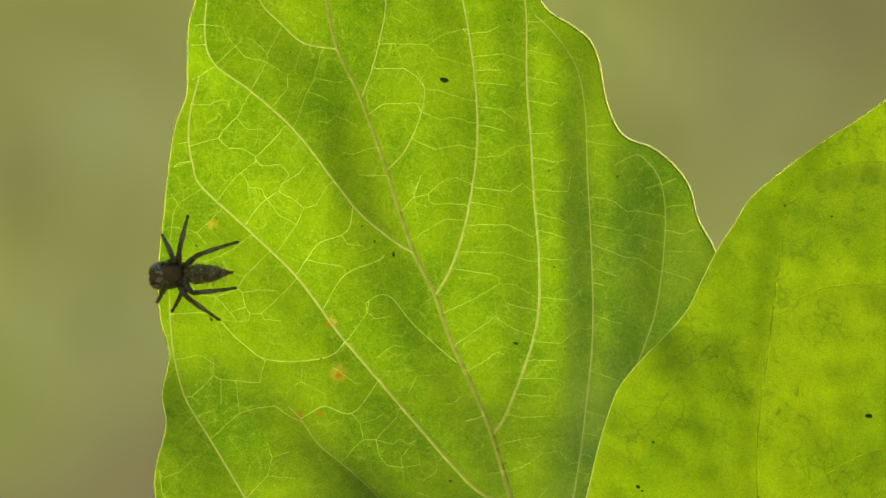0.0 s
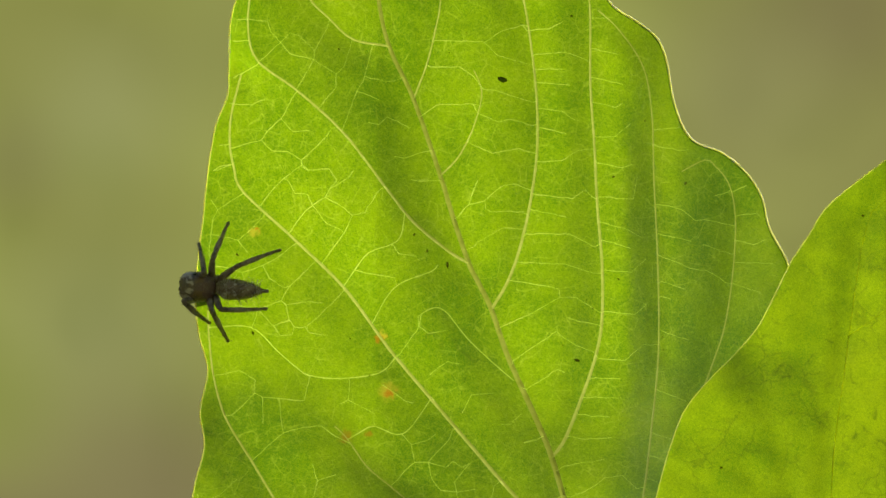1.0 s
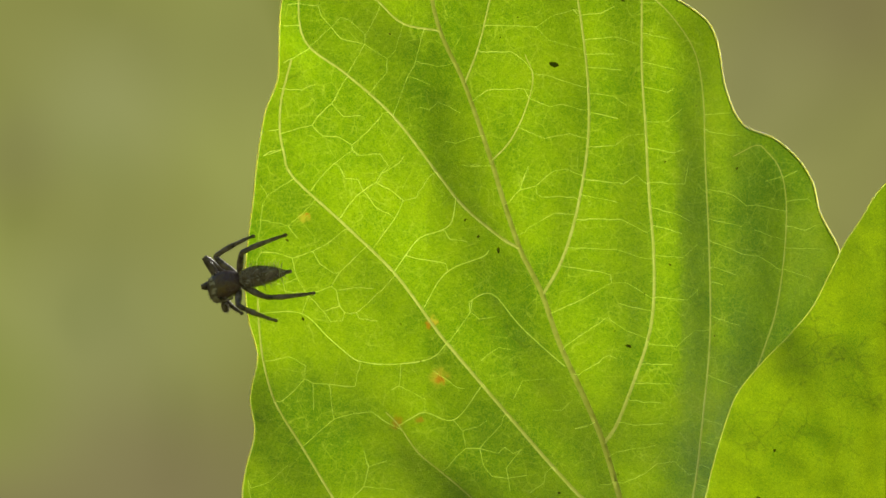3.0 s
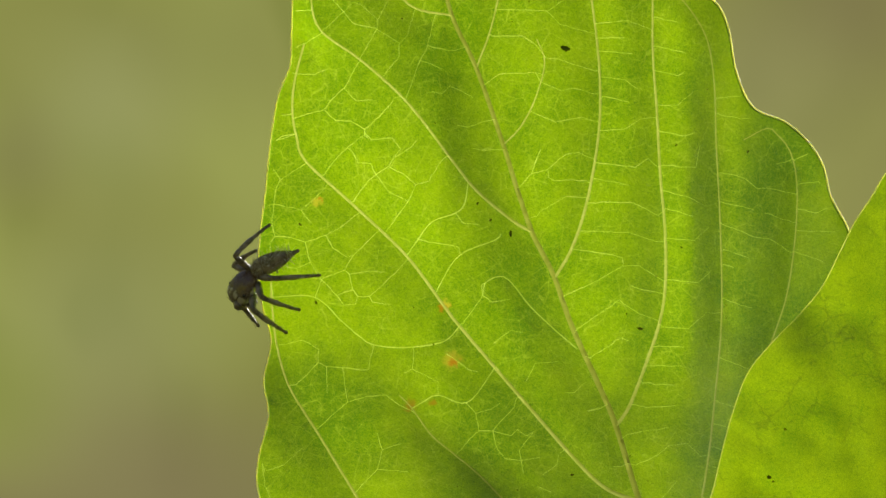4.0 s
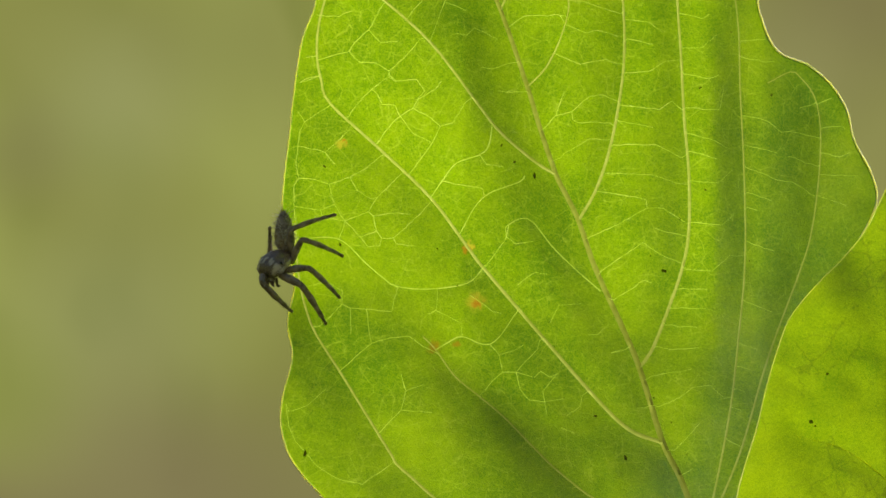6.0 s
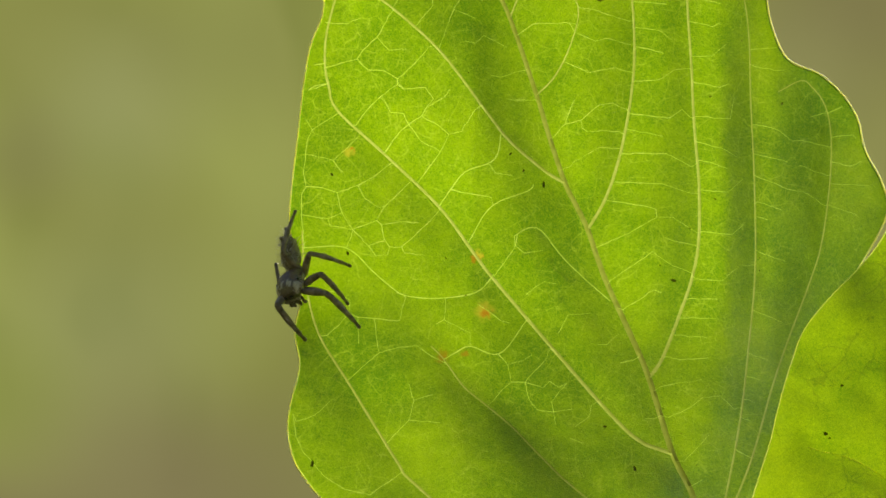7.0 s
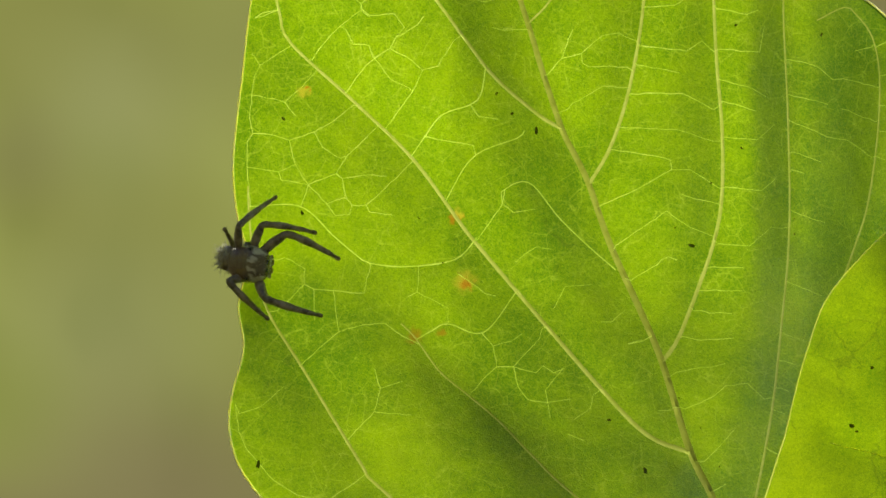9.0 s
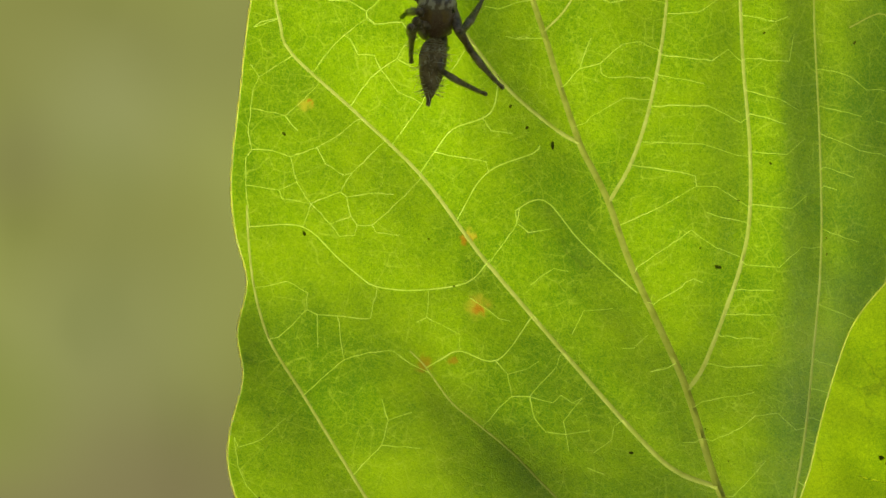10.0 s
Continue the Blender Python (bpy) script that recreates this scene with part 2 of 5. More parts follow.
def ground_material():
    n = Nodes("dry_grass_earth")
    c = n.mix(n.ramp(n.noise(3.0, 5.0, 0.6), 0.35, 0.65), (0.13, 0.10, 0.05), (0.10, 0.13, 0.04))
    return n.finish(n.principled(Base_Color=n.mix(n.noise(40.0, 4.0), c, (0.07, 0.06, 0.03)), Roughness=0.95, Normal=n.bump(n.noise(60.0, 4.0), 0.8, 0.02)))


# ---- tools for shapes ----
def mesh(name, verts, faces, material, smooth=True, other=None, start=0):
    """A mesh in one material; the faces from start on take the other one."""
    me = bpy.data.meshes.new(name)
    me.from_pydata([tuple(v) for v in verts], [], [tuple(f) for f in faces])
    me.materials.append(material)
    if other:
        me.materials.append(other)
        for face in me.polygons[start:]:
            face.material_index = 1
    if smooth:
        me.shade_smooth()
    me.update()
    return me


def part(name, data, parent, label=""):
    ob = new(name, data)
    ob.parent = parent
    return tagged(ob, label=label)


def curve(points, step=0.6):
    """A smooth line through the points, sampled at about even steps."""
    p = np.asarray(points, float)
    p = np.vstack([2 * p[0] - p[1], p, 2 * p[-1] - p[-2]])
    out = []
    for i in range(1, len(p) - 2):
        a, b, c, d = p[i - 1 : i + 3]
        for t in np.linspace(0, 1, max(2, int(np.linalg.norm(c - b) / step) + 1), endpoint=False):
            out.append(0.5 * (2 * b + (c - a) * t + (2 * a - 5 * b + 4 * c - d) * t * t + (3 * b - a - 3 * c + d) * t**3))
    out.append(p[-2])
    return np.array(out)


def tube(path, radii, sides=6, flat=1.0, closed=False, first=0):
    """Vertices and faces of a tube along a path; flat squeezes it along y."""
    path = np.asarray(path, float)
    n = len(path)
    radii = np.broadcast_to(np.asarray(radii, float), (n,))
    way = np.gradient(path, axis=0) if not closed else np.roll(path, -1, 0) - np.roll(path, 1, 0)
    way /= np.linalg.norm(way, axis=1)[:, None] + 1e-12
    out = np.array([0.0, 1.0, 0.0])
    side = np.cross(way, out)
    side /= np.linalg.norm(side, axis=1)[:, None] + 1e-9
    up = np.cross(side, way)
    verts, faces = [], []
    for k in range(n):
        for s in range(sides):
            a = 2 * math.pi * s / sides
            verts.append(path[k] + radii[k] * (math.cos(a) * side[k] + flat * math.sin(a) * up[k]))
    rings = n if closed else n - 1
    for k in range(rings):
        for s in range(sides):
            a, b = k * sides + s, k * sides + (s + 1) % sides
            c, d = (k + 1) % n * sides + (s + 1) % sides, (k + 1) % n * sides + s
            faces.append((first + a, first + b, first + c, first + d))
    if not closed:
        faces.append(tuple(first + s for s in reversed(range(sides))))
        faces.append(tuple(first + (n - 1) * sides + s for s in range(sides)))
    return verts, faces


def far_from(points, line):
    """Distance of points to a polyline, in the leaf's plane."""
    best = np.full(len(points), 1e9)
    px, pz = points[:, 0].astype(np.float32), points[:, 1].astype(np.float32)
    for (ax, az), (bx, bz) in zip(line[:-1], line[1:]):
        ux, uz = bx - ax, bz - az
        dx, dz = px - np.float32(ax), pz - np.float32(az)
        t = np.clip((dx * np.float32(ux) + dz * np.float32(uz)) / np.float32(ux * ux + uz * uz + 1e-9), 0, 1)
        best = np.minimum(best, np.square(dx - t * np.float32(ux)) + np.square(dz - t * np.float32(uz)))
    return np.sqrt(best)


def inside(points, ring):
    x, y = points.T
    hit = np.zeros(len(points), bool)
    for (x0, y0), (x1, y1) in zip(ring, np.roll(ring, -1, 0)):
        cross = (y0 > y) != (y1 > y)
        hit ^= cross & (x < (x1 - x0) * (y - y0) / (y1 - y0 + 1e-15) + x0)
    return hit


def waves(points, scale, seed):
    return np.array([noise.noise(Vector((x * scale, z * scale, seed))) for x, z in points])


def sheet(ring, spacing, height):
    """Triangles that fill the ring (millimetres), raised by height(points)."""
    from mathutils.geometry import delaunay_2d_cdt
    lo, hi = ring.min(0), ring.max(0)
    xs, zs = np.arange(lo[0], hi[0], spacing), np.arange(lo[1], hi[1], spacing * 0.866)
    grid = np.array([(x + (spacing / 2 if k % 2 else 0), z) for k, z in enumerate(zs) for x in xs])
    rng = np.random.default_rng(4)
    grid = grid + rng.uniform(-0.12, 0.12, grid.shape) * spacing
    grid = grid[inside(grid, ring)]
    grid = grid[far_from(grid, np.vstack([ring, ring[:1]])) > spacing * 0.55]
    pts = np.vstack([ring, grid])
    m = len(ring)
    v, _, f, _, _, _ = delaunay_2d_cdt([Vector(p) for p in pts], [(i, (i + 1) % m) for i in range(m)], [], 1, 1e-6)
    v = np.array([tuple(p) for p in v])
    h = height(v)
    return np.stack([v[:, 0], h, v[:, 1]], 1) * MM, f


# ---- the setting ----
def flat_sheet(name, corners, material):
    return new(name, mesh(name, corners, [(0, 1, 2, 3)], material))


GROUND_Z = -0.9
tagged(flat_sheet("ground", [(-400, -400, GROUND_Z), (400, -400, GROUND_Z), (400, 400, GROUND_Z), (-400, 400, GROUND_Z)], ground_material()),
       "dry grassy earth under the plant", "ground", kind="structure")


def build_backdrop():
    """A self-glowing ring of vegetation all round the plant, unseen except ahead, taller behind the camera."""
    verts, faces, n = [], [], 72
    for k in range(n):
        a = radians(360 * k / n)
        tall = 0.9 + 0.5 * (0.5 - 0.5 * math.cos(a)) ** 2 + 0.1 * noise.noise(Vector((4 * math.cos(a), 4 * math.sin(a), 2.0)))
        for f in (0.0, 0.33, 0.66, 1.0):
            verts.append((2.2 * math.sin(a), 2.2 * math.cos(a), GROUND_Z + (tall - GROUND_Z) * f))
    for k in range(n):
        for j in range(3):
            b = (k + 1) % n
            faces.append((k * 4 + j, b * 4 + j, b * 4 + 1 + j, k * 4 + 1 + j))
    tagged(new("backdrop", mesh("backdrop", verts, faces, backdrop_material())), "glowing backdrop, blurred olive and brown vegetation far behind the leaves", "vegetation", kind="structure")


build_backdrop()

# ---- the sunlit leaf ----
LEFT_EDGE = [(10.8, -37), (4, -42), (-6.0, -42.5), (-15.9, -39.6), (-22.8, -35.1), (-26.0, -31.9), (-27.9, -29.9), (-29.4, -27.6), (-30.1, -24.8), (-29.9, -22.2), (-29.1, -18.4),
             (-29.7, -15), (-29.1, -11), (-30.0, -7.5), (-30.4, -3.8), (-30.2, -0.6), (-29.6, 4.2), (-29.3, 7), (-28.7, 11.2), (-28.1, 13.8), (-27.0, 16.5),
             (-26.8, 19.5), (-26.5, 23.8), (-25.7, 26.8), (-24.5, 34), (-24, 44), (-20, 58), (-13, 66)]
RIGHT_EDGE = [(-13, 66), (-6, 56), (2, 42), (7, 33), (9.8, 28), (11.5, 25.4), (13.9, 23.9), (15.9, 22.3), (16.9, 19.9), (17.7, 15.7), (19.4, 12.3), (22.7, 10.9),
              (25.2, 8.9), (26.8, 6.5), (27.6, 3.4), (29.5, -0.1), (29.9, -3.2), (27.3, -8), (24.2, -12.5), (21.8, -17), (19.6, -22), (17.3, -28), (14.8, -34), (10.8, -37)]
MIDRIB = [(11.6, -37), (9.5, -30.7), (7.6, -26.7), (5.4, -19.5), (3.7, -15.4), (1.1, -9.7), (-0.6, -4.9), (-1.8, -2.4), (-2.9, -0.2), (-4.6, 4.8), (-5.7, 8.4), (-8.4, 16.1), (-10.8, 21.3), (-12.0, 26.7), (-14, 40), (-13.5, 62)]
SIDE_VEINS = {
    "a": [(-10.8, 21.3), (-14.4, 22), (-16.7, 24), (-19.1, 26.7), (-21, 33), (-21.5, 40)],
    "b": [(-2.9, -0.2), (-4.8, 0.9), (-8.4, 3.9), (-10.8, 6.9), (-15.2, 12.6), (-19.8, 16.8), (-23.7, 19.7), (-24.7, 22.6), (-24.4, 27), (-23, 35)],
    "c": [(7.6, -26.8), (4.3, -25.5), (1.2, -22.6), (-4.1, -16.6), (-10.1, -9.6), (-11.7, -7.5), (-15.4, -2.6), (-20.4, 2.2), (-25.5, 6.9), (-26.4, 9.3), (-26.8, 11.7), (-26.6, 14.7), (-25.6, 18.5)],
    "d": [(10.5, -36.6), (0, -37.5), (-10.0, -35.2), (-17.8, -29.5), (-19.0, -28.1), (-21.3, -24.6), (-24.4, -19.8), (-27.2, -15.5), (-28.5, -11.5), (-29.0, -7.5), (-29.1, -5.0)],
    "e": [(9.6, -34), (2, -32.6), (-2.4, -29.7), (-5.5, -26.8), (-8.1, -24.2), (-10.8, -22.0), (-12.9, -20.3), (-14.9, -17.6), (-16.1, -16.4)],
    "f": [(-8.4, 16.1), (-7.1, 19.5), (-6.2, 23.1), (-5.7, 26.6), (-6, 36)],
    "g": [(-5.7, 8.5), (-3.9, 10.4), (-2.4, 13.4), (-1.6, 16.7), (-2.4, 19)],
    "h": [(-0.6, -4.8), (1.2, -1.6), (2.7, 3.2), (3.8, 9.8), (3.9, 15.2), (3.4, 20.6), (2.4, 26.6), (0, 36)],
    "i": [(5.4, -19.5), (6.8, -17.5), (8.6, -13), (9.8, -9.4), (10.4, -5.8), (10.4, -0.4), (9.9, 5.6), (9.6, 11.6), (9.2, 17.6), (9, 26.6), (7, 31)],
    "j": [(10.9, -36.7), (12.4, -32.5), (14.3, -24), (15.3, -17), (16.1, -9), (16.0, 0), (15.6, 8.5), (15.4, 14.5), (14.5, 19.3), (12.1, 23), (10, 25)],
    "k": [(11.5, -36), (15.2, -28), (18.2, -19), (21.8, -10), (23.1, -5.8), (23.9, 0.1), (24.0, 4.9), (23.3, 7.9), (21.8, 9.7), (20.8, 10.2), (18.4, 9)],
}
SMALL_VEINS = [
    [(-9.9, -9.3), (-11.7, -11.1), (-15.7, -11.7), (-18.8, -11.4), (-20.1, -10.6), (-21.9, -9.1), (-24.7, -6.7), (-29.0, -6.7)],
    [(1.6, -11.9), (-0.6, -10), (-3.1, -7.6), (-5.2, -5), (-6.5, -4.7), (-7.9, -5.5)],
    [(-6.0, -0.4), (-6.5, -1), (-9.4, -2.1), (-10.8, -3.3), (-11.8, -5), (-12.5, -6.3)],
    [(-9.2, 4.8), (-9.6, 2.5), (-10.6, 1.6), (-12.8, 0.8), (-14.2, -0.9), (-15.4, -2.6)],
    [(-14.8, -17.7), (-13.6, -17.0), (-12.2, -16.4), (-9.3, -17.1), (-6.5, -13.6)],
]
LINES = {k: curve(p, 0.8) for k, p in SIDE_VEINS.items()}
MID_LINE = curve(MIDRIB, 0.8)
SMALL_LINES = [curve(p, 0.6) for p in SMALL_VEINS]


THIN_LINES = []


def thin_vein(*points):
    THIN_LINES.append(np.array(points, float))


def trace_thin_veins():
    """The fine veins between the ribs, panel by panel."""
    # upper left
    thin_vein((-19.5, 9.4), (-19.5, 10), (-17.9, 11.3), (-16.4, 13.1))
    thin_vein((-26.8, 11.2), (-23.5, 12), (-22.4, 10.9), (-20.8, 10.8), (-19.5, 10))
    thin_vein((-23.7, 5.5), (-22.9, 6.6), (-21.3, 8.2), (-19.5, 9.4), (-18.8, 8.9))
    thin_vein((-26.8, 15.7), (-24.5, 15.5), (-23.2, 16))
    thin_vein((-23, 12.8), (-21.5, 14.1), (-20.1, 16.5))
    thin_vein((-19.9, 17), (-18.2, 19.9), (-18.1, 20.9), (-16.8, 23.5))
    thin_vein((-18.2, 19.9), (-16, 18.5), (-15.2, 19.3), (-14.6, 21.6))
    thin_vein((-16, 18.5), (-16, 17.2), (-17.9, 14.9))
    thin_vein((-23.6, 19.8), (-21.5, 21.6), (-20.6, 22.6), (-19.7, 22.3), (-18.2, 20.9))
    thin_vein((-21.5, 21.6), (-20.6, 20.5), (-18.2, 19.9))
    # along the upper midrib
    thin_vein((-15.4, 12.8), (-14.7, 14.8), (-14.2, 16.2), (-13.2, 18.3), (-12.6, 20.9))
    thin_vein((-14.2, 16.2), (-13.9, 16.8), (-11.8, 16))
    thin_vein((-13.2, 18.3), (-11.1, 17.8), (-10, 18))
    thin_vein((-12.8, 13.7), (-11.8, 13.5), (-11, 14.3), (-8.7, 13.2))
    thin_vein((-26.3, 21.8), (-25, 21.8))
    thin_vein((-26.5, 23.9), (-25, 23.9), (-22.8, 23.7), (-22.5, 22.7), (-21.5, 21.6))
    thin_vein((-26.4, 18.2), (-23.7, 19.5))
    thin_vein((-27.9, 11.5), (-27, 11.6))
    thin_vein((-27.9, 9.4), (-26.9, 9.6))
    thin_vein((-21.5, 14.1), (-20.3, 12.8), (-18.6, 12.9))
    # left panel
    thin_vein((-19.4, 9.5), (-18.8, 9), (-16.7, 9.1), (-15.9, 8))
    thin_vein((-20.7, 2.9), (-19.2, 4.9), (-18.4, 5.5), (-17.1, 6.3), (-16.6, 7.2), (-14.8, 8.2), (-14.3, 8.9))
    thin_vein((-18.4, 5.5), (-18.9, 6.6), (-20.2, 6.7), (-20.8, 7.9))
    thin_vein((-17.1, 6.3), (-15.3, 5.3), (-14.4, 4.5), (-15.2, 2.8), (-17.5, -0.2))
    thin_vein((-18.4, 5.5), (-17.1, 3.8), (-15.2, 2.8))
    thin_vein((-25.5, 6.7), (-28.1, 5.1))
    thin_vein((-26.6, 9.6), (-28.5, 9), (-28.9, 9.9))
    thin_vein((-28.8, 2.6), (-26.9, 2.3), (-26, 2), (-24.5, 3.3), (-23.3, 4.6))
    thin_vein((-26, 2), (-25, 0.8))
    thin_vein((-28.7, -0.6), (-27.1, -0.7), (-25.6, -1.2), (-23.5, -0.5), (-22, 0.3), (-20.2, 1.7))
    thin_vein((-25.6, -1.2), (-25.1, -3.2), (-24, -4.9), (-24.6, -6.7))
    thin_vein((-29.2, -3.4), (-26.5, -3.8), (-25.1, -3.2))
    # left margin
    thin_vein((-26.5, -3.8), (-26.3, -4.5), (-24, -4.9))
    thin_vein((-24, -4.9), (-21.6, -4), (-21.1, -4.4), (-20.8, -5.9), (-20.3, -6.6), (-19.1, -6.6), (-17.9, -5.6), (-15.3, -3))
    thin_vein((-21.6, -4), (-20.7, -2.5), (-18.2, -0.1))
    thin_vein((-23.5, -0.5), (-22.8, -1.8), (-21.3, -2.7))
    thin_vein((-21.1, -4.4), (-19.2, -4.1), (-17.4, -4.2))
    thin_vein((-19.1, -6.6), (-18.8, -7.2), (-16.9, -7.4))
    thin_vein((-24, -4.9), (-22.4, -6.5), (-20.9, -6))
    thin_vein((-22.4, -6.5), (-21.7, -7.5), (-20.5, -7.4))
    thin_vein((-28.9, -6.7), (-29.2, -3.4), (-29.2, -1.3), (-28.7, -0.6), (-29, 0.8), (-28.8, 2.6), (-28.6, 4.1), (-28.1, 5.1), (-29.1, 6.6), (-29, 8.9))
    # inner left panel
    thin_vein((-10.4, 1.6), (-9.8, 0.7), (-8.2, 0.5))
    thin_vein((-7.6, -5.3), (-7.8, -6.5), (-9.8, -9.4))
    thin_vein((-7.8, -6.5), (-6.9, -7.2), (-5.1, -6.9))
    thin_vein((-14.3, -0.9), (-11.9, -1.4), (-10.2, -1.7), (-10, -2.5))
    thin_vein((-10.3, 10.4), (-9.3, 10.2), (-7.6, 10.8))
    thin_vein((-8.7, 8.1), (-7.7, 7.9), (-6.3, 8))
    thin_vein((-4.1, 4.3), (-2.9, 5.6), (-1.3, 6), (-0.2, 7))
    thin_vein((-2.9, 5.6), (-2.6, 6.5), (-2, 8))
    thin_vein((2.5, 4.9), (-0.7, 4.9), (-1.2, 5.2))
    thin_vein((2.4, 3.2), (0.5, 3.3), (-2, 1.9), (-2.4, 1.4))
    thin_vein((3.2, 7.1), (1.8, 7.7), (0.5, 7.5))
    thin_vein((-14.4, 4.5), (-13.1, 4.8), (-11.8, 6.9))
    # lower left
    thin_vein((-14.7, -11.6), (-14.7, -13), (-14.8, -13.8), (-15.6, -14.2))
    thin_vein((-14.8, -13.8), (-12.2, -15.1), (-12.2, -16.3))
    thin_vein((-14.8, -18), (-16, -17.4), (-17.4, -16.4), (-19.2, -16.5), (-21.2, -17.1), (-22.9, -18.5), (-24.5, -20))
    thin_vein((-24.2, -13.2), (-23.4, -13.6), (-21.8, -13.7), (-19.2, -13.9), (-18.7, -11.6))
    thin_vein((-23.4, -13.6), (-23.3, -16.2))
    thin_vein((-21.8, -13.7), (-21.3, -16.8))
    thin_vein((-26.5, -15.4), (-25.8, -14.8), (-24.2, -13.2), (-24.2, -11.9), (-25.9, -11), (-27.5, -11.4))
    thin_vein((-20.5, -26), (-18.2, -23.6), (-17.7, -21.7), (-15.9, -21.1))
    thin_vein((-17.7, -21.7), (-18.2, -20.1))
    thin_vein((-18.2, -23.6), (-15.1, -23.8))
    thin_vein((-19.2, -28.9), (-21.9, -30.8), (-24.4, -30.3), (-26.4, -29.1), (-28.6, -26.7), (-29.3, -25.2), (-29.6, -23))
    thin_vein((-29.3, -23.8), (-27.5, -23.2), (-25.7, -21.6))
    thin_vein((-9.9, -13.3), (-9.2, -13.9), (-8.3, -14.1))
    thin_vein((-11.4, -12.3), (-10.8, -12.7))
    # lower middle
    thin_vein((-6.7, -11.3), (-5.9, -10.6), (-4.9, -10), (-3.8, -10.2))
    thin_vein((-3.5, -15.1), (-2.6, -13.3), (-0.3, -13.1))
    thin_vein((0.4, -16.2), (1.3, -16.2), (2.4, -15.2))
    thin_vein((2.6, -18), (3.7, -17.7))
    thin_vein((-9.5, -17.1), (-8.5, -18.2), (-8.2, -19.9), (-10.4, -22.1))
    thin_vein((-8.5, -18.2), (-7, -17.8), (-6.1, -17.2))
    thin_vein((-8.2, -19.9), (-6.8, -19.9), (-5, -20.4))
    thin_vein((-6.8, -19.9), (-4.7, -17.6), (-4.5, -16.8))
    thin_vein((-6.8, -19.9), (-6.4, -21.6), (-5.6, -22.6), (-4, -22.8), (-2.2, -22.5))
    thin_vein((-4, -22.8), (-3.8, -24))
    thin_vein((-4.2, -21.8), (-2.7, -20))
    thin_vein((-4.4, -19.8), (-3.5, -20.4))
    thin_vein((-1.9, -24.2), (-0.5, -23.2), (-0.3, -22.2))
    thin_vein((-2.4, -25.3), (-1.1, -25.8))
    thin_vein((5, -23.4), (5.9, -23.4))
    # upper right
    thin_vein((-6.3, 21.9), (-1.5, 21.8), (-0, 20.4), (3.3, 19.5))
    thin_vein((-6.8, 19.3), (-3.8, 19.3), (-2.5, 18.4), (-1.5, 17.1))
    thin_vein((-1.5, 17.1), (0.3, 16.8), (3.5, 15.8))
    thin_vein((-2, 14.7), (0.1, 13.8), (1.1, 14.1), (3.6, 13.5))
    thin_vein((-3, 11.8), (-0.5, 10.7), (2.1, 11.2), (3.6, 10.8))
    thin_vein((-1.4, 21.7), (0.5, 22.9), (2.4, 23.5))
    thin_vein((-7.8, 14.3), (-6.1, 15.5), (-2.5, 15.6))
    thin_vein((-7.8, 8), (-5.6, 8))
    thin_vein((2.9, 22.9), (5.1, 23.1), (6.4, 23.8))
    thin_vein((3.4, 20.5), (6.7, 20.8), (8.9, 20))
    thin_vein((3.8, 19.1), (6.4, 19.1))
    thin_vein((3.8, 17.8), (7.1, 17.5))
    thin_vein((4.1, 15.2), (6.4, 14.9), (7.7, 14))
    thin_vein((4.2, 13.3), (6.8, 12.7))
    thin_vein((4, 9.9), (6.4, 10), (7.9, 11), (9.4, 11.2))
    thin_vein((3.5, 6.7), (7.4, 6.2), (8.7, 7.1), (9.7, 6.2))
    thin_vein((3.3, 5.1), (6.8, 4.4))
    thin_vein((2.8, 2.7), (7.1, 2.7), (9.7, 1.4))
    # beside the long rib
    thin_vein((9.1, 24.2), (11.4, 24.3))
    thin_vein((9.2, 21.2), (11.9, 20.6))
    thin_vein((9.4, 18.3), (12.4, 17.6))
    thin_vein((9.6, 15.8), (11.7, 15.3), (12.4, 15.7))
    thin_vein((9.7, 12.4), (11.7, 12.4), (13.2, 13.7))
    thin_vein((9.9, 9.8), (12.4, 9.3), (13.4, 9.7))
    thin_vein((10.1, 6.4), (13.5, 6.2), (13.9, 8.4))
    thin_vein((10.2, 3.9), (13, 3.1), (14.3, 2.4))
    thin_vein((10.4, 2.1), (13.2, 1.3))
    # right panel
    thin_vein((1.8, -0.1), (6.7, -0.3), (9.6, -1.2))
    thin_vein((1.2, -1.9), (5, -2.5), (6.1, -2.8), (6.2, -3.6))
    thin_vein((0.3, -6.6), (3.4, -5.2), (6.2, -3.6), (7.8, -3.6), (10.2, -5.1))
    thin_vein((1.6, -9.9), (5.8, -7), (7.8, -8.4), (9.7, -9.1))
    thin_vein((7, -5.6), (8.1, -6), (10.1, -6.4))
    thin_vein((2.9, -12.8), (6, -10.8), (6.7, -11.1))
    thin_vein((10.5, -0.9), (13.3, -1.1), (14.8, 0.2))
    thin_vein((10.7, -5), (13.7, -5.3), (14.9, -4.3))
    thin_vein((10.1, -9.7), (12.7, -9.9), (14.5, -8.3), (15.3, -8.4))
    thin_vein((9.2, -11.7), (12.2, -11.7))
    thin_vein((8.7, -13.6), (12.1, -13.6))
    thin_vein((8.1, -15.3), (11.2, -15.5))
    # lower right
    thin_vein((7.2, -17.4), (8.6, -17.7), (11.3, -17.5))
    thin_vein((6.6, -20.3), (10.6, -19.6))
    thin_vein((7.3, -23.3), (9.5, -22.3), (10.6, -21.4), (12.4, -21.2), (13.8, -22.5))
    thin_vein((8.8, -27.5), (11.4, -24.8))
    thin_vein((9.6, -29.8), (10.5, -29.3))
    thin_vein((16.5, -7), (19.2, -7.9))
    thin_vein((16.3, -13), (18.9, -14))
    thin_vein((15.9, -17.3), (17.3, -17.7))
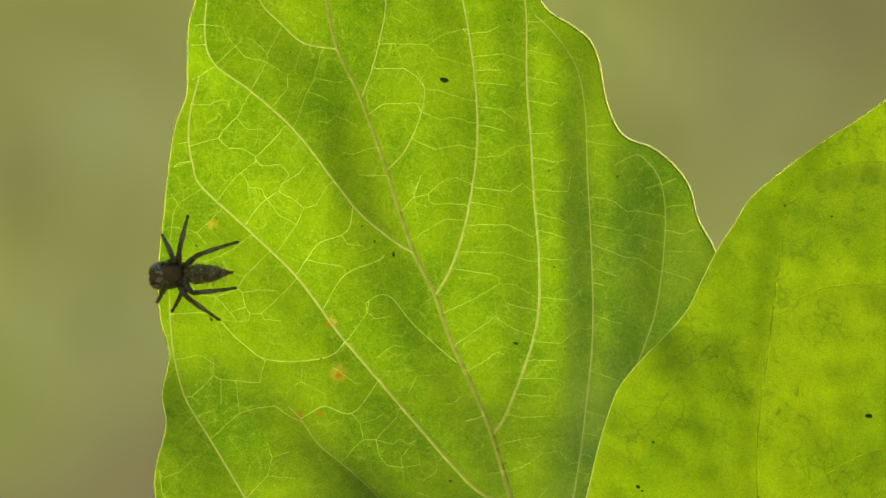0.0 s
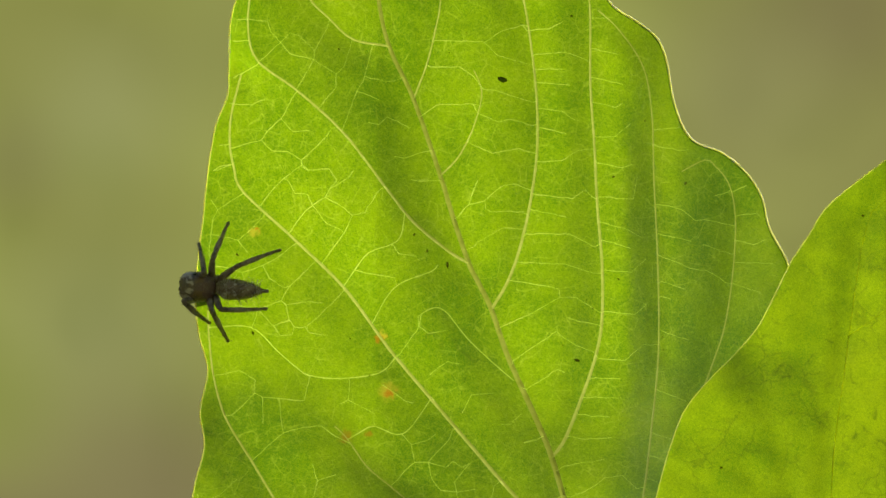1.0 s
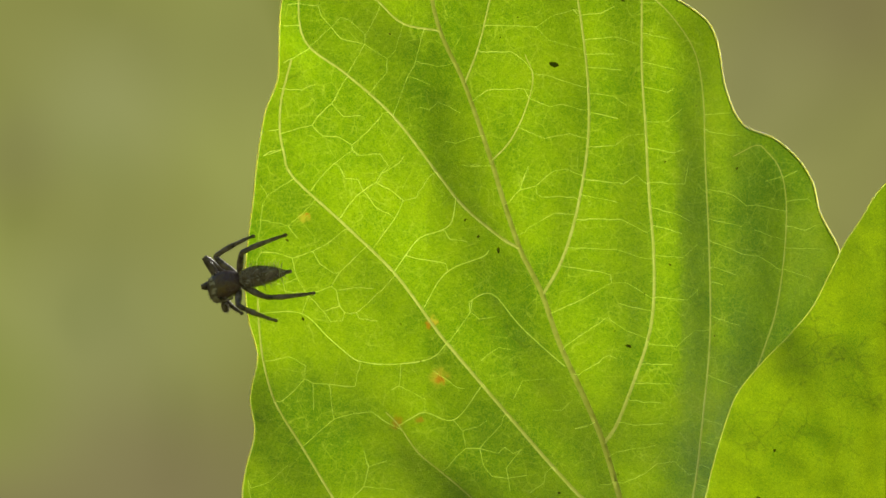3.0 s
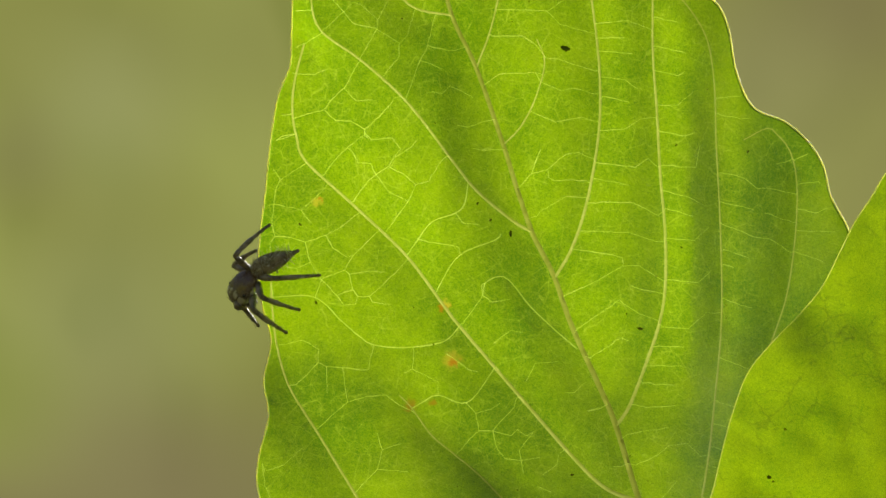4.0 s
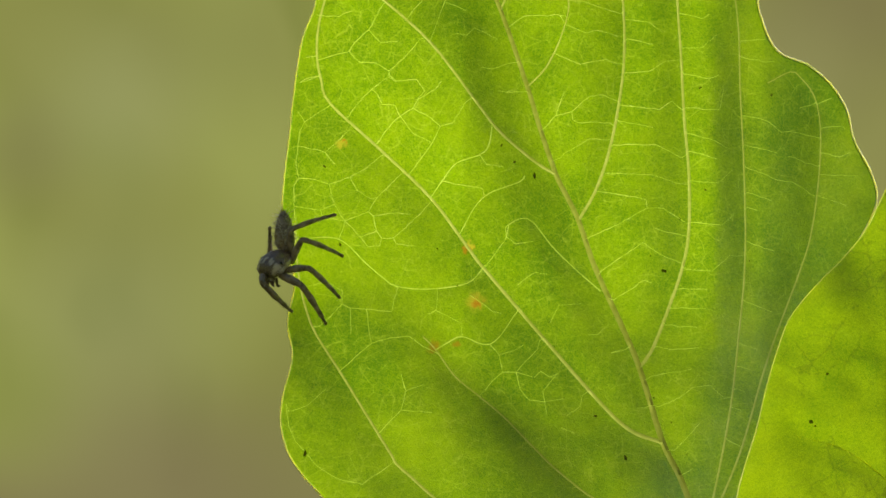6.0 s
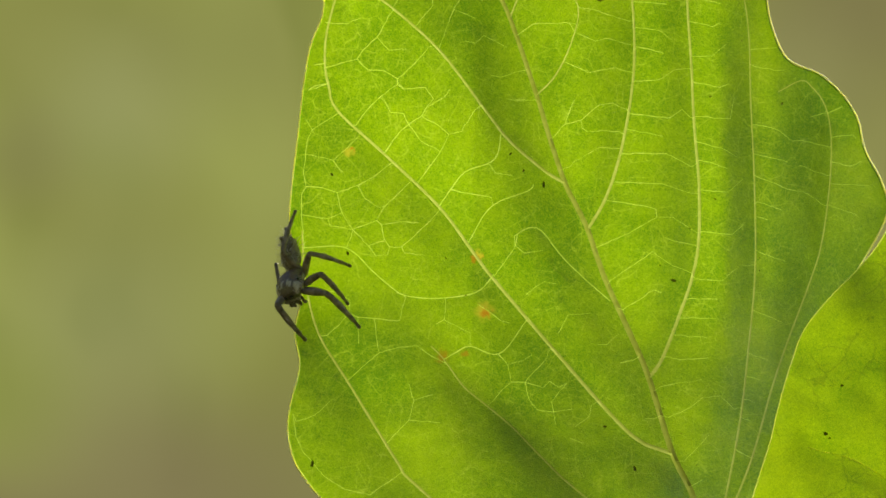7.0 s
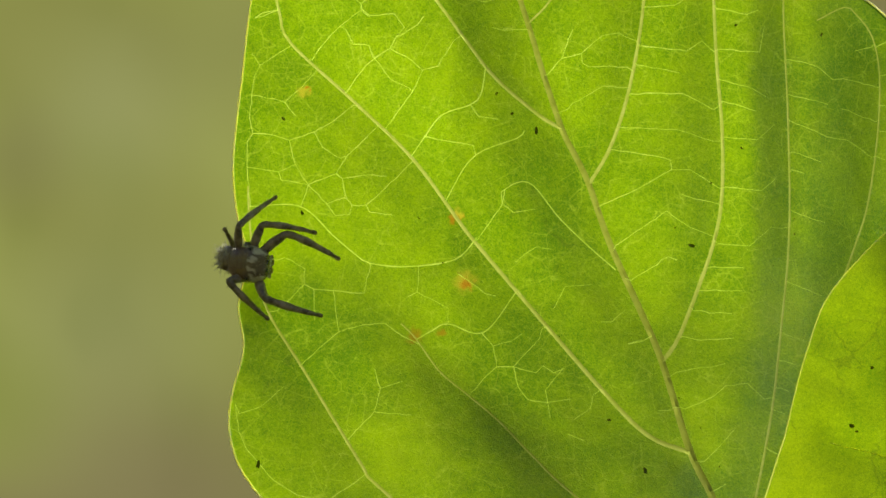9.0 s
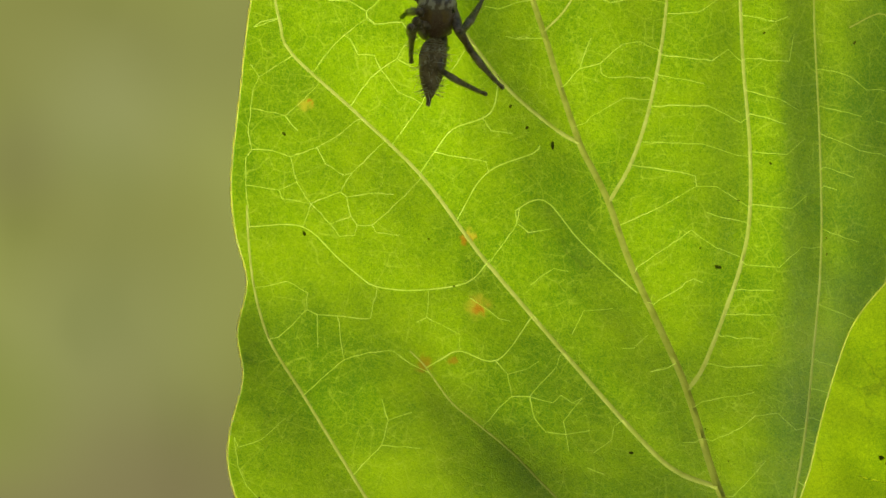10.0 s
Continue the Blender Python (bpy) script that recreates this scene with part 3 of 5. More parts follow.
    thin_vein((15.5, -19.4), (16.5, -19.7))
    thin_vein((15.2, -21.6), (15.9, -21.9))
    thin_vein((14.6, -23.4), (15.5, -23.7))
    thin_vein((14.1, -26.6), (14.9, -27))
    thin_vein((2.7, -18), (3.8, -17.8))
    # right margin
    thin_vein((15.9, 13.2), (18.2, 13.4))
    thin_vein((16, 11.5), (18.1, 11.1), (19.1, 11.2))
    thin_vein((16, 5.7), (17.7, 5.4), (19.1, 4.7), (19.8, 4.1), (20.8, 4.2), (23.9, 3.6))
    thin_vein((16, 2.8), (18.3, 2.3), (19.4, 2))
    thin_vein((20.6, 1.7), (21.8, 1.3), (23.7, 0.7))
    thin_vein((16.1, 0.6), (19.3, -0.7), (21, -0.9), (23.4, -2.3))
    thin_vein((16.3, -2), (18.8, -2.8))
    thin_vein((24.1, 4.6), (26.3, 4.9), (27.2, 4.1))
    thin_vein((24, -0.1), (28, -0.2))
    thin_vein((21.8, 6.6), (23.3, 7))
    thin_vein((23.7, 7), (25.2, 7.7))
    thin_vein((24, 2.1), (26, 1.7), (27.1, 2.2))
    thin_vein((23.7, -2.2), (26.7, -3.2))
    thin_vein((16.3, -3.5), (17.4, -3.8))


trace_thin_veins()
FOLDED = {"b": 18, "c": 6, "d": -13, "e": -19, "g": 12, "k": 6}


def soft_bump(p, x, z, rx, rz, turn=0.0):
    c, s = math.cos(radians(turn)), math.sin(radians(turn))
    u, v = p[:, 0] - x, p[:, 1] - z
    return np.exp(-((c * u + s * v) / rx) ** 2 - ((c * v - s * u) / rz) ** 2)


# The blade is folded along its ribs: how far each stands back, millimetres.
STANDS_BACK = {"b": -1.6, "c": 0.3, "h": 1.0, "i": 0.7}


def folded(p, mid):
    total, weight = 0.9 / (mid**1.5 + 0.05), 1.0 / (mid**1.5 + 0.05)
    for key, back in STANDS_BACK.items():
        w = 1.0 / (far_from(p, LINES[key]) ** 1.5 + 0.05)
        joins = np.exp(-((mid / 5.0) ** 2))
        total, weight = total + (back + (0.9 - back) * joins) * w, weight + w
    return total / weight


def leaf_height(p):
    """How far the blade stands away from its plane (towards +y), millimetres: panels puff out between the ribs."""
    mid = far_from(p, MID_LINE)
    # a soft minimum, so that no crease runs midway between two ribs
    close = np.exp(-1.1 * mid)
    for key, line in LINES.items():
        close += np.exp(-1.1 * far_from(p, line[line[:, 1] < FOLDED.get(key, 99)]))
    near = np.maximum(-np.log(close) / 1.1, 0)
    small = np.full(len(p), 9.0)
    for line in SMALL_LINES:
        small = np.minimum(small, far_from(p, line))
    h = -0.75 * (1 - np.exp(-(near / 3.2) ** 1.5))
    right = np.clip(p[:, 0] - 4, 0, None)
    h += 0.0098 * np.minimum(right, 14) ** 2 + 0.44 * np.clip(right - 14, 0, None)
    h += 0.25 * np.clip(-12 - p[:, 0], 0, 24) * (0.5 + 0.5 * np.tanh((p[:, 1] + 15) / 5)) - 1.8
    h -= 0.10 * np.clip(p[:, 1] + 2, 0, 30) * (0.5 - 0.5 * np.tanh((p[:, 0] + 8) / 6))
    bottom = np.clip(-8 - p[:, 1], 0, None)
    h -= (0.0095 * np.minimum(bottom, 11) ** 2 + 0.20 * np.clip(bottom - 11, 0, None)) * (1.35 + 0.5 * np.tanh((p[:, 0] - 3) / 5))
    h += 0.10 * np.exp(-(small / 0.7) ** 2)
    h += 0.9 * np.exp(-(mid / 9.0) ** 2)
    h += folded(p, mid)
    h += 0.22 * waves(p, 0.11, 3.1) + 0.12 * waves(p, 0.35, 8.2) + 0.05 * waves(p, 0.9, 1.7)
    # folds: beside the long right rib, in the lower panel, at the upper right margin
    h -= 0.75 * soft_bump(p, 12.7, 2.0, 2.5, 26.0, 2.0)
    across = (p[:, 0] + 6.6) * 0.64 + (p[:, 1] + 24.8) * 0.77
    h += 0.85 * np.tanh(across / 2.4) * soft_bump(p, -6.6, -24.8, 6.0, 9.5, 50.0)
    h += 0.12 * np.tanh((p[:, 1] + 14.0) / 2.5) * soft_bump(p, -28.0, -14.0, 4.0, 5.0)
    h += 0.13 * np.clip(p[:, 0] - 3, 0, None)
    low = np.clip(-13 - p[:, 1], 0, None)
    h -= 0.012 * low**2 * soft_bump(p, -9.0, -26.0, 14.0, 30.0)
    h -= 0.9 * soft_bump(p, 14.0, 19.5, 2.2, 4.5, 15.0)
    return h


def on_leaf(line, lift=0.0):
    line = np.asarray(line, float)
    return np.stack([line[:, 0], leaf_height(line) - lift, line[:, 1]], 1) * MM


def beside(points, line):
    """Distance of points to a polyline and how far along it (0 to 1) the nearest place lies; far points get 9."""
    far, along = np.full(len(points), 9.0), np.zeros(len(points))
    lo, hi = line.min(0) - 0.6, line.max(0) + 0.6
    close = np.nonzero(((points > lo) & (points < hi)).all(1))[0]
    p, m = points[close], len(line) - 1
    best, where = np.full(len(p), 9.0), np.zeros(len(p))
    for k in range(m):
        u, d = line[k + 1] - line[k], p - line[k]
        t = np.clip(d @ u / (u @ u + 1e-9), 0, 1)
        gap = np.linalg.norm(d - t[:, None] * u, axis=1)
        nearer = gap < best
        best[nearer], where[nearer] = gap[nearer], (k + t[nearer]) / m
    far[close], along[close] = best, where
    return far, along


def joined_up(lines, others):
    """The thin veins, with ends that fall just short of another vein drawn on to meet it."""
    out = []
    for i, line in enumerate(lines):
        line = [np.array(p) for p in line]
        for end in (0, -1):
            tip = line[end]
            away = tip - line[1 if end == 0 else -2]
            best, goal = 1.1, None
            for j, other in enumerate(lines + others):
                if j == i:
                    continue
                gaps = np.linalg.norm(other - tip, axis=1)
                k = int(gaps.argmin())
                if gaps[k] < best and (other[k] - tip) @ away > -0.15 * gaps[k] * np.linalg.norm(away):
                    best, goal = gaps[k], other[k]
            if goal is not None and best > 0.02:
                line.insert(0, goal) if end == 0 else line.append(goal)
        out.append(np.array(line))
    return out


def angular(line, rng, step=0.55, shake=0.035):
    """The line in short straight steps that wander a little."""
    out = [line[0]]
    for a, b in zip(line[:-1], line[1:]):
        n = max(1, int(np.linalg.norm(b - a) / step))
        for k in range(1, n + 1):
            out.append(a + (b - a) * k / n + (rng.normal(0, shake, 2) if k < n else 0))
    out = np.array(out)
    keep = np.r_[True, np.linalg.norm(np.diff(out, axis=0), axis=1) > 0.08]
    return out[keep]


def blade_with_veins(ring, spacing, veins):
    """The blade as one skin: each vein (line, r0, r1, rise) is a strip of it, swollen towards the camera.
    Gives the places (metres), the faces of the tissue, and the faces of each vein."""
    from mathutils.geometry import delaunay_2d_cdt
    lo, hi = ring.min(0), ring.max(0)
    xs, zs = np.arange(lo[0], hi[0], spacing), np.arange(lo[1], hi[1], spacing * 0.866)
    grid = np.array([(x + (spacing / 2 if k % 2 else 0), z) for k, z in enumerate(zs) for x in xs])
    grid = grid + np.random.default_rng(4).uniform(-0.12, 0.12, grid.shape) * spacing
    grid = grid[inside(grid, ring)]
    grid = grid[far_from(grid, np.vstack([ring, ring[:1]])) > spacing * 0.55]
    pts, edges = [*ring], [(i, (i + 1) % len(ring)) for i in range(len(ring))]
    for line, r0, r1, _ in veins:
        gap, along = beside(grid, line)
        grid = grid[gap > r0 + (r1 - r0) * along + 0.12]
        way = np.gradient(line, axis=0)
        way /= np.linalg.norm(way, axis=1)[:, None] + 1e-9
        out = np.stack([way[:, 1], -way[:, 0]], 1)
        r = np.linspace(r0, r1, len(line))[:, None]
        for f in (-1, 0, 1):
            first = len(pts)
            pts += list(line + f * r * out)
            edges += [(first + k, first + k + 1) for k in range(len(line) - 1)]
    pts += list(grid)
    v, _, faces, _, _, _ = delaunay_2d_cdt([Vector(p) for p in pts], edges, [], 1, 1e-5)
    v = np.array([tuple(p) for p in v])
    height = leaf_height(v)
    middle = np.array([v[list(f)].mean(0) for f in faces])
    owner, inner = np.full(len(faces), -1), np.full(len(faces), 1.03)
    for k, (line, r0, r1, rise) in enumerate(veins):
        gap, along = beside(middle, line)
        share = gap / (r0 + (r1 - r0) * along)
        mine = share < inner
        owner[mine], inner[mine] = k, share[mine]
        gap, along = beside(v, line)
        r = r0 + (r1 - r0) * along
        height -= rise * r * np.sqrt(np.clip(1 - (gap / r) ** 2, 0, 1))
    places = np.stack([v[:, 0], height, v[:, 1]], 1) * MM
    return places, [faces[k] for k in np.nonzero(owner < 0)[0]], [[faces[i] for i in np.nonzero(owner == k)[0]] for k in range(len(veins))]


def piece(name, places, faces, material):
    """A mesh of some of the faces, with only the places that they use."""
    used = sorted({i for f in faces for i in f})
    at = {i: k for k, i in enumerate(used)}
    return mesh(name, places[used], [[at[i] for i in f] for f in faces], material)


RIB_WIDTH = {"a": 0.10, "b": 0.15, "c": 0.19, "d": 0.17, "e": 0.10, "f": 0.09, "g": 0.08, "h": 0.15, "i": 0.17, "j": 0.11, "k": 0.11}


def build_leaf():
    leaf = tagged(new("leaf"), "large backlit bright green leaf with pale raised veins", "leaf", group="leaves of the plant")
    ring = np.vstack([curve(LEFT_EDGE, 0.35)[:-1], curve(RIGHT_EDGE, 0.35)[:-1]])
    rng = np.random.default_rng(15)
    ribs = [MID_LINE, *LINES.values()]
    thin = joined_up(THIN_LINES, SMALL_LINES + ribs)
    veins = [("midrib", MIDRIB_SKIN, MID_LINE, 0.31, 0.13, 0.30)]
    veins += [("side_vein", RIB, line, RIB_WIDTH[key], 0.45 * RIB_WIDTH[key] + 0.005, 0.35) for key, line in LINES.items()]
    veins += [("small_vein", FINE_RIB, angular(line, rng, 0.5, 0.02), 0.046, 0.032, 0.4) for line in SMALL_LINES]
    for line in thin:
        r = rng.uniform(0.022, 0.034)
        veins.append(("small_vein", FINE_RIB, angular(line, rng), r, r * 0.75, 0.4))
    kept = []
    for name, material, line, *rest in veins:
        ok = inside(line, ring) & (far_from(line, np.vstack([ring, ring[:1]])) > 0.25)
        runs = np.split(np.arange(len(line)), np.nonzero(np.diff(ok.astype(int)))[0] + 1)
        run = max((q for q in runs if ok[q[0]]), key=len, default=[])
        if len(run) > 2:
            kept.append((name, material, line[run], *rest))
    places, tissue, strips = blade_with_veins(ring, 0.45, [(line, *rest) for _, _, line, *rest in kept])
    part("blade", piece("blade", places, tissue, BLADE), leaf, "thin translucent green blade with rust spots")
    for (name, material, *_), faces in zip(kept, strips):
        if faces:
            part(name, piece(name, places, faces, material), leaf, "thick pale olive midrib" if name == "midrib" else "")
    v, f = tube(on_leaf(ring), 0.10 * MM, 5, closed=True)
    part("margin", mesh("margin", v, f, RIM), leaf, "pale glowing margin of the leaf")
    # specks of dirt
    rng = np.random.default_rng(5)
    marks = [(0.5, 18.0, 0.46), (7.9, -9.9, 0.30), (-27.6, -27.9, 0.34), (3.9, -28.2, 0.32), (-5.0, -0.4, 0.3), (-7.0, 1.0, 0.2), (-26.1, 0.6, 0.22), (-8.3, 2.6, 0.16), (7.3, 24.4, 0.2), (1.0, -24.2, 0.2),
             (-24.5, -7.3, 0.24), (18.8, 7.8, 0.2), (12.0, -1.8, 0.16), (-15.8, 21, 0.15), (11.5, 8.4, 0.15)]
    for k in range(24):
        marks.append((rng.uniform(-24, 24), rng.uniform(-28, 24), rng.uniform(0.06, 0.13)))
    for x, z, r in marks:
        if not inside(np.array([[x, z]]), ring)[0]:
            continue
        n = 9
        turn = rng.uniform(0, 3.1)
        rim = []
        for a in np.linspace(0, 2 * math.pi, n, endpoint=False):
            w = r * rng.uniform(0.6, 1.25)
            u, q = w * 0.55 * math.cos(a), w * math.sin(a)
            rim.append((x + u * math.cos(turn) - q * math.sin(turn), z + u * math.sin(turn) + q * math.cos(turn)))
        low, high = on_leaf(rim, 0.02), on_leaf([((p[0] + x) / 2, (p[1] + z) / 2) for p in rim], 0.09)
        faces = [(i, (i + 1) % n, n + (i + 1) % n, n + i) for i in range(n)] + [tuple(range(n, 2 * n))]
        part("speck", mesh("speck", np.vstack([low, high]), faces, SPECK), leaf)
    stalk = curve([(10.8, 0.4, -36.6), (11.5, 3, -45), (14, 10, -75), (22, 30, -120)], 3.0) * MM
    v, f = tube(stalk, np.linspace(0.8, 1.3, len(stalk)) * MM, 10)
    part("petiole", mesh("petiole", v, f, STEM), leaf, "green leaf stalk")
    return leaf


leaf = build_leaf()

# ---- the nearer leaf ----
NEAR_EDGE = [(44.5, 14.8), (40.7, 12.2), (38.4, 10.8), (35.1, 8.5), (31.1, 5.2), (29.4, 2.6), (27.6, -0.1), (26.0, -3.3), (24.6, -6.1), (22.6, -8.5), (20.3, -10.7), (17.9, -13.6),
             (16.7, -16.4), (15.5, -20.4), (14.5, -24.6), (13.8, -26.8), (12.7, -31.2), (12.0, -41), (17, -53), (29, -61), (49, -64), (73, -55), (85, -32), (82, -2), (70, 16), (56, 18.5)]
NEAR_Y = -20.0
NEAR_VEINS = [[(30, -60), (33, -38), (31.5, -22), (33, -8), (35, 4), (39, 9)], [(31, -46), (40, -30), (47, -14), (51, 6)], [(32, -34), (24, -27), (18, -25)],
              [(33, -7), (38, -4), (46, -3.5)], [(35, 4.5), (41, 8.5), (50, 8)], [(36, -24), (44, -20), (54, -22)]]


def near_height(p):
    h = NEAR_Y + 1.1 * waves(p, 0.06, 5.5) + 0.5 * waves(p, 0.16, 2.2) + 0.30 * waves(p, 0.4, 6.2) + 0.06 * waves(p, 1.1, 4.4)
    for line in NEAR_VEINS:
        h += 0.45 * np.exp(-(far_from(p, curve(line, 1.0)) / 1.6) ** 2)
    along = (p[:, 0] - 22.0) * 0.70 + (p[:, 1] + 9.5) * 0.71
    h += 1.5 * np.tanh(along / 3.2) * soft_bump(p, 22.0, -10.5, 6.5, 6.5)
    h -= 0.06 * np.clip(p[:, 0] - 15, -5, 40)
    return h


def build_near_leaf():
    ob = tagged(new("leaf"), "broad bright green leaf overlapping in front, backlit and mottled", "leaf", group="leaves of the plant")
    shape = curve(NEAR_EDGE + NEAR_EDGE[:1], 0.5)[:-1]
    part("blade", mesh("blade", *sheet(shape, 0.7, near_height), NEAR_BLADE), ob, "mottled translucent green blade")
    rim = np.stack([shape[:, 0], near_height(shape), shape[:, 1]], 1) * MM
    v, f = tube(rim, 0.06 * MM, 5, closed=True)
    part("margin", mesh("margin", v, f, NEAR_RIM), ob, "pale glowing margin of the leaf")
    for k, line in enumerate(NEAR_VEINS):
        c = curve(line, 0.8)
        c = np.stack([c[:, 0], near_height(c), c[:, 1]], 1) * MM
        v, f = tube(c, np.linspace(0.06 if k < 2 else 0.035, 0.02, len(c)) * MM, 6, flat=2.5)
        part("side_vein", mesh("side_vein", v, f, NEAR_RIB), ob)
    rng = np.random.default_rng(9)
    marks = [(19.6, -23.7, 0.26), (42.6, -16.7, 0.4), (44.5, -6.3, 0.26), (34.4, 4.3, 0.18), (39.0, 3.2, 0.2), (21.1, -19.2, 0.2), (20.0, -24.1, 0.17)]
    for x, z, r in marks:
        n = 8
        rim2 = np.array([(x + r * rng.uniform(0.5, 1.1) * math.cos(a), z + 0.7 * r * rng.uniform(0.5, 1.1) * math.sin(a)) for a in np.linspace(0, 6.283, n, endpoint=False)])
        inner = (rim2 + (x, z)) / 2
        low = np.stack([rim2[:, 0], near_height(rim2) - 0.02, rim2[:, 1]], 1) * MM
        high = np.stack([inner[:, 0], near_height(inner) - 0.1, inner[:, 1]], 1) * MM
        faces = [(i, (i + 1) % n, n + (i + 1) % n, n + i) for i in range(n)] + [tuple(range(n, 2 * n))]
        part("speck", mesh("speck", np.vstack([low, high]), faces, SPECK), ob)
    stalk = curve([(30, NEAR_Y + 0.3, -61.5), (30, -19, -70), (27, 0, -95), (22, 30, -125)], 3.0) * MM
    v, f = tube(stalk, np.linspace(0.8, 1.3, len(stalk)) * MM, 10)
    part("petiole", mesh("petiole", v, f, STEM), ob, "green leaf stalk")
    return ob


near_leaf = build_near_leaf()


def build_stem():
    line = curve([(10, 24, GROUND_Z / MM - 5), (16, 36, -600), (26, 26, -350), (22, 30, -110)], 12.0) * MM
    v, f = tube(line, np.linspace(5.0, 2.0, len(line)) * MM, 12)
    return tagged(new("plant_stem", mesh("plant_stem", v, f, STEM)), "slender green stem that carries the leaves", "plant")


build_stem()


# ---- the spider ----
# Its own space: x ahead, y to its left, z up, the waist at the origin (millimetres).
def loft(name, rings, material, sides=20):
    """Rings of (x, half width, top, bottom, squareness) across the body."""
    verts, faces = [], []
    for x, w, top, low, sq in rings:
        c, h = (top + low) / 2, (top - low) / 2
        for k in range(sides):
            a = 2 * math.pi * k / sides
            ca, sa = math.cos(a), math.sin(a)
            verts.append((x * MM, w * MM * math.copysign(abs(ca) ** sq, ca), (c + h * math.copysign(abs(sa) ** sq, sa)) * MM))
    for r in range(len(rings) - 1):
        for k in range(sides):
            a, b = r * sides + k, r * sides + (k + 1) % sides
            faces.append((a, b, b + sides, a + sides))
    faces += [tuple(reversed(range(sides))), tuple(range((len(rings) - 1) * sides, len(rings) * sides))]
    return mesh(name, verts, faces, material)


def smooth_rings(keys, count):
    """More rings through the given ones."""
    k = np.array(keys, float)
    fine = curve(k, 0.05)
    pick = np.linspace(0, len(fine) - 1, count).astype(int)
    return fine[pick]


def ball(name, centre, radius, material, stretch=(1, 1, 1), sides=12):
    verts, faces = [], []
    for i in range(1, 8):
        a = math.pi * i / 8
        for k in range(sides):
            b = 2 * math.pi * k / sides
            d = Vector((math.cos(a), math.sin(a) * math.cos(b), math.sin(a) * math.sin(b)))
            verts.append(tuple((centre[j] + radius * stretch[j] * d[j]) * MM for j in range(3)))
    for i in range(6):
        for k in range(sides):
            a, b = i * sides + k, i * sides + (k + 1) % sides
            faces.append((a, b, b + sides, a + sides))
    faces += [tuple(reversed(range(sides))), tuple(range(6 * sides, 7 * sides))]
    return mesh(name, verts, faces, material)


def bristles(name, roots, length, radius, material, seed, spread=0.35):
    """Thin tapering hairs: roots are (place, way)."""
    rng = np.random.default_rng(seed)
    verts, faces = [], []
    for place, way in roots:
        way = np.array(way, float) + rng.normal(0, spread, 3)
        way /= np.linalg.norm(way) + 1e-9
        a = np.cross(way, (0.3, 0.5, 0.8))
        a /= np.linalg.norm(a) + 1e-9
        b = np.cross(way, a)
        first, long = len(verts), length * rng.uniform(0.5, 1.3)
        for k in range(3):
            t = 2 * math.pi * k / 3
            verts.append(tuple((np.array(place) + radius * (math.cos(t) * a + math.sin(t) * b)) * MM))
        verts.append(tuple((np.array(place) + way * long) * MM))
        faces += [(first, first + 1, first + 3), (first + 1, first + 2, first + 3), (first + 2, first, first + 3)]
    return mesh(name, verts, faces, material, smooth=False)


def limb(name, keys, material, hairs, seed, sides=10):
    """A leg segment along +x: (x, radius, drop) keys, with short hairs on it."""
    k = smooth_rings([(x, r, z) for x, r, z in keys], 26)
    verts, faces = [], []
    for x, r, z in k:
        for s in range(sides):
            a = 2 * math.pi * s / sides
            verts.append((x * MM, r * math.cos(a) * MM, (z + r * math.sin(a)) * MM))
    n = len(k)
    for i in range(n - 1):
        for s in range(sides):
            a, b = i * sides + s, i * sides + (s + 1) % sides
            faces.append((a, b, b + sides, a + sides))
    faces += [tuple(reversed(range(sides))), tuple(range((n - 1) * sides, n * sides))]
    start = len(faces)
    rng = np.random.default_rng(seed)
    for _ in range(hairs):
        x, r, z = k[rng.integers(1, n - 1)]
        a = rng.uniform(0, 2 * math.pi)
        out = np.array([rng.normal(0.35, 0.3), math.cos(a), math.sin(a)])
        root = np.array([x, r * 0.9 * math.cos(a), z + r * 0.9 * math.sin(a)])
        first, tip = len(verts), root + out * rng.uniform(0.10, 0.34)
        for dx, dy in ((0.010, 0), (-0.005, 0.009), (-0.005, -0.009)):
            verts.append(tuple((root + (dx, dy * math.sin(a), -dy * math.cos(a))) * MM))
        verts.append(tuple(tip * MM))
        faces += [(first, first + 1, first + 3), (first + 1, first + 2, first + 3), (first + 2, first, first + 3)]
    return mesh(name, verts, faces, material, other=GREY_HAIR, start=start)


HIPS = {"1": (2.65, 1.00, -0.40), "2": (1.90, 1.12, -0.45), "3": (0.65, 1.00, -0.45), "4": (0.05, 0.72, -0.42)}
REACH = {"1": (2.7, 4.9), "2": (2.5, 4.6), "3": (2.6, 4.6), "4": (2.7, 4.9)}
KNEE = {"1": (0.1, 1.0, 0.5), "2": (-0.5, 1.0, 0.4), "3": (-0.6, 1.0, 0.4), "4": (-0.1, 0.3, 1.0)}
STOUT = {"1": 1.22, "2": 1.10, "3": 1.02, "4": 1.0}


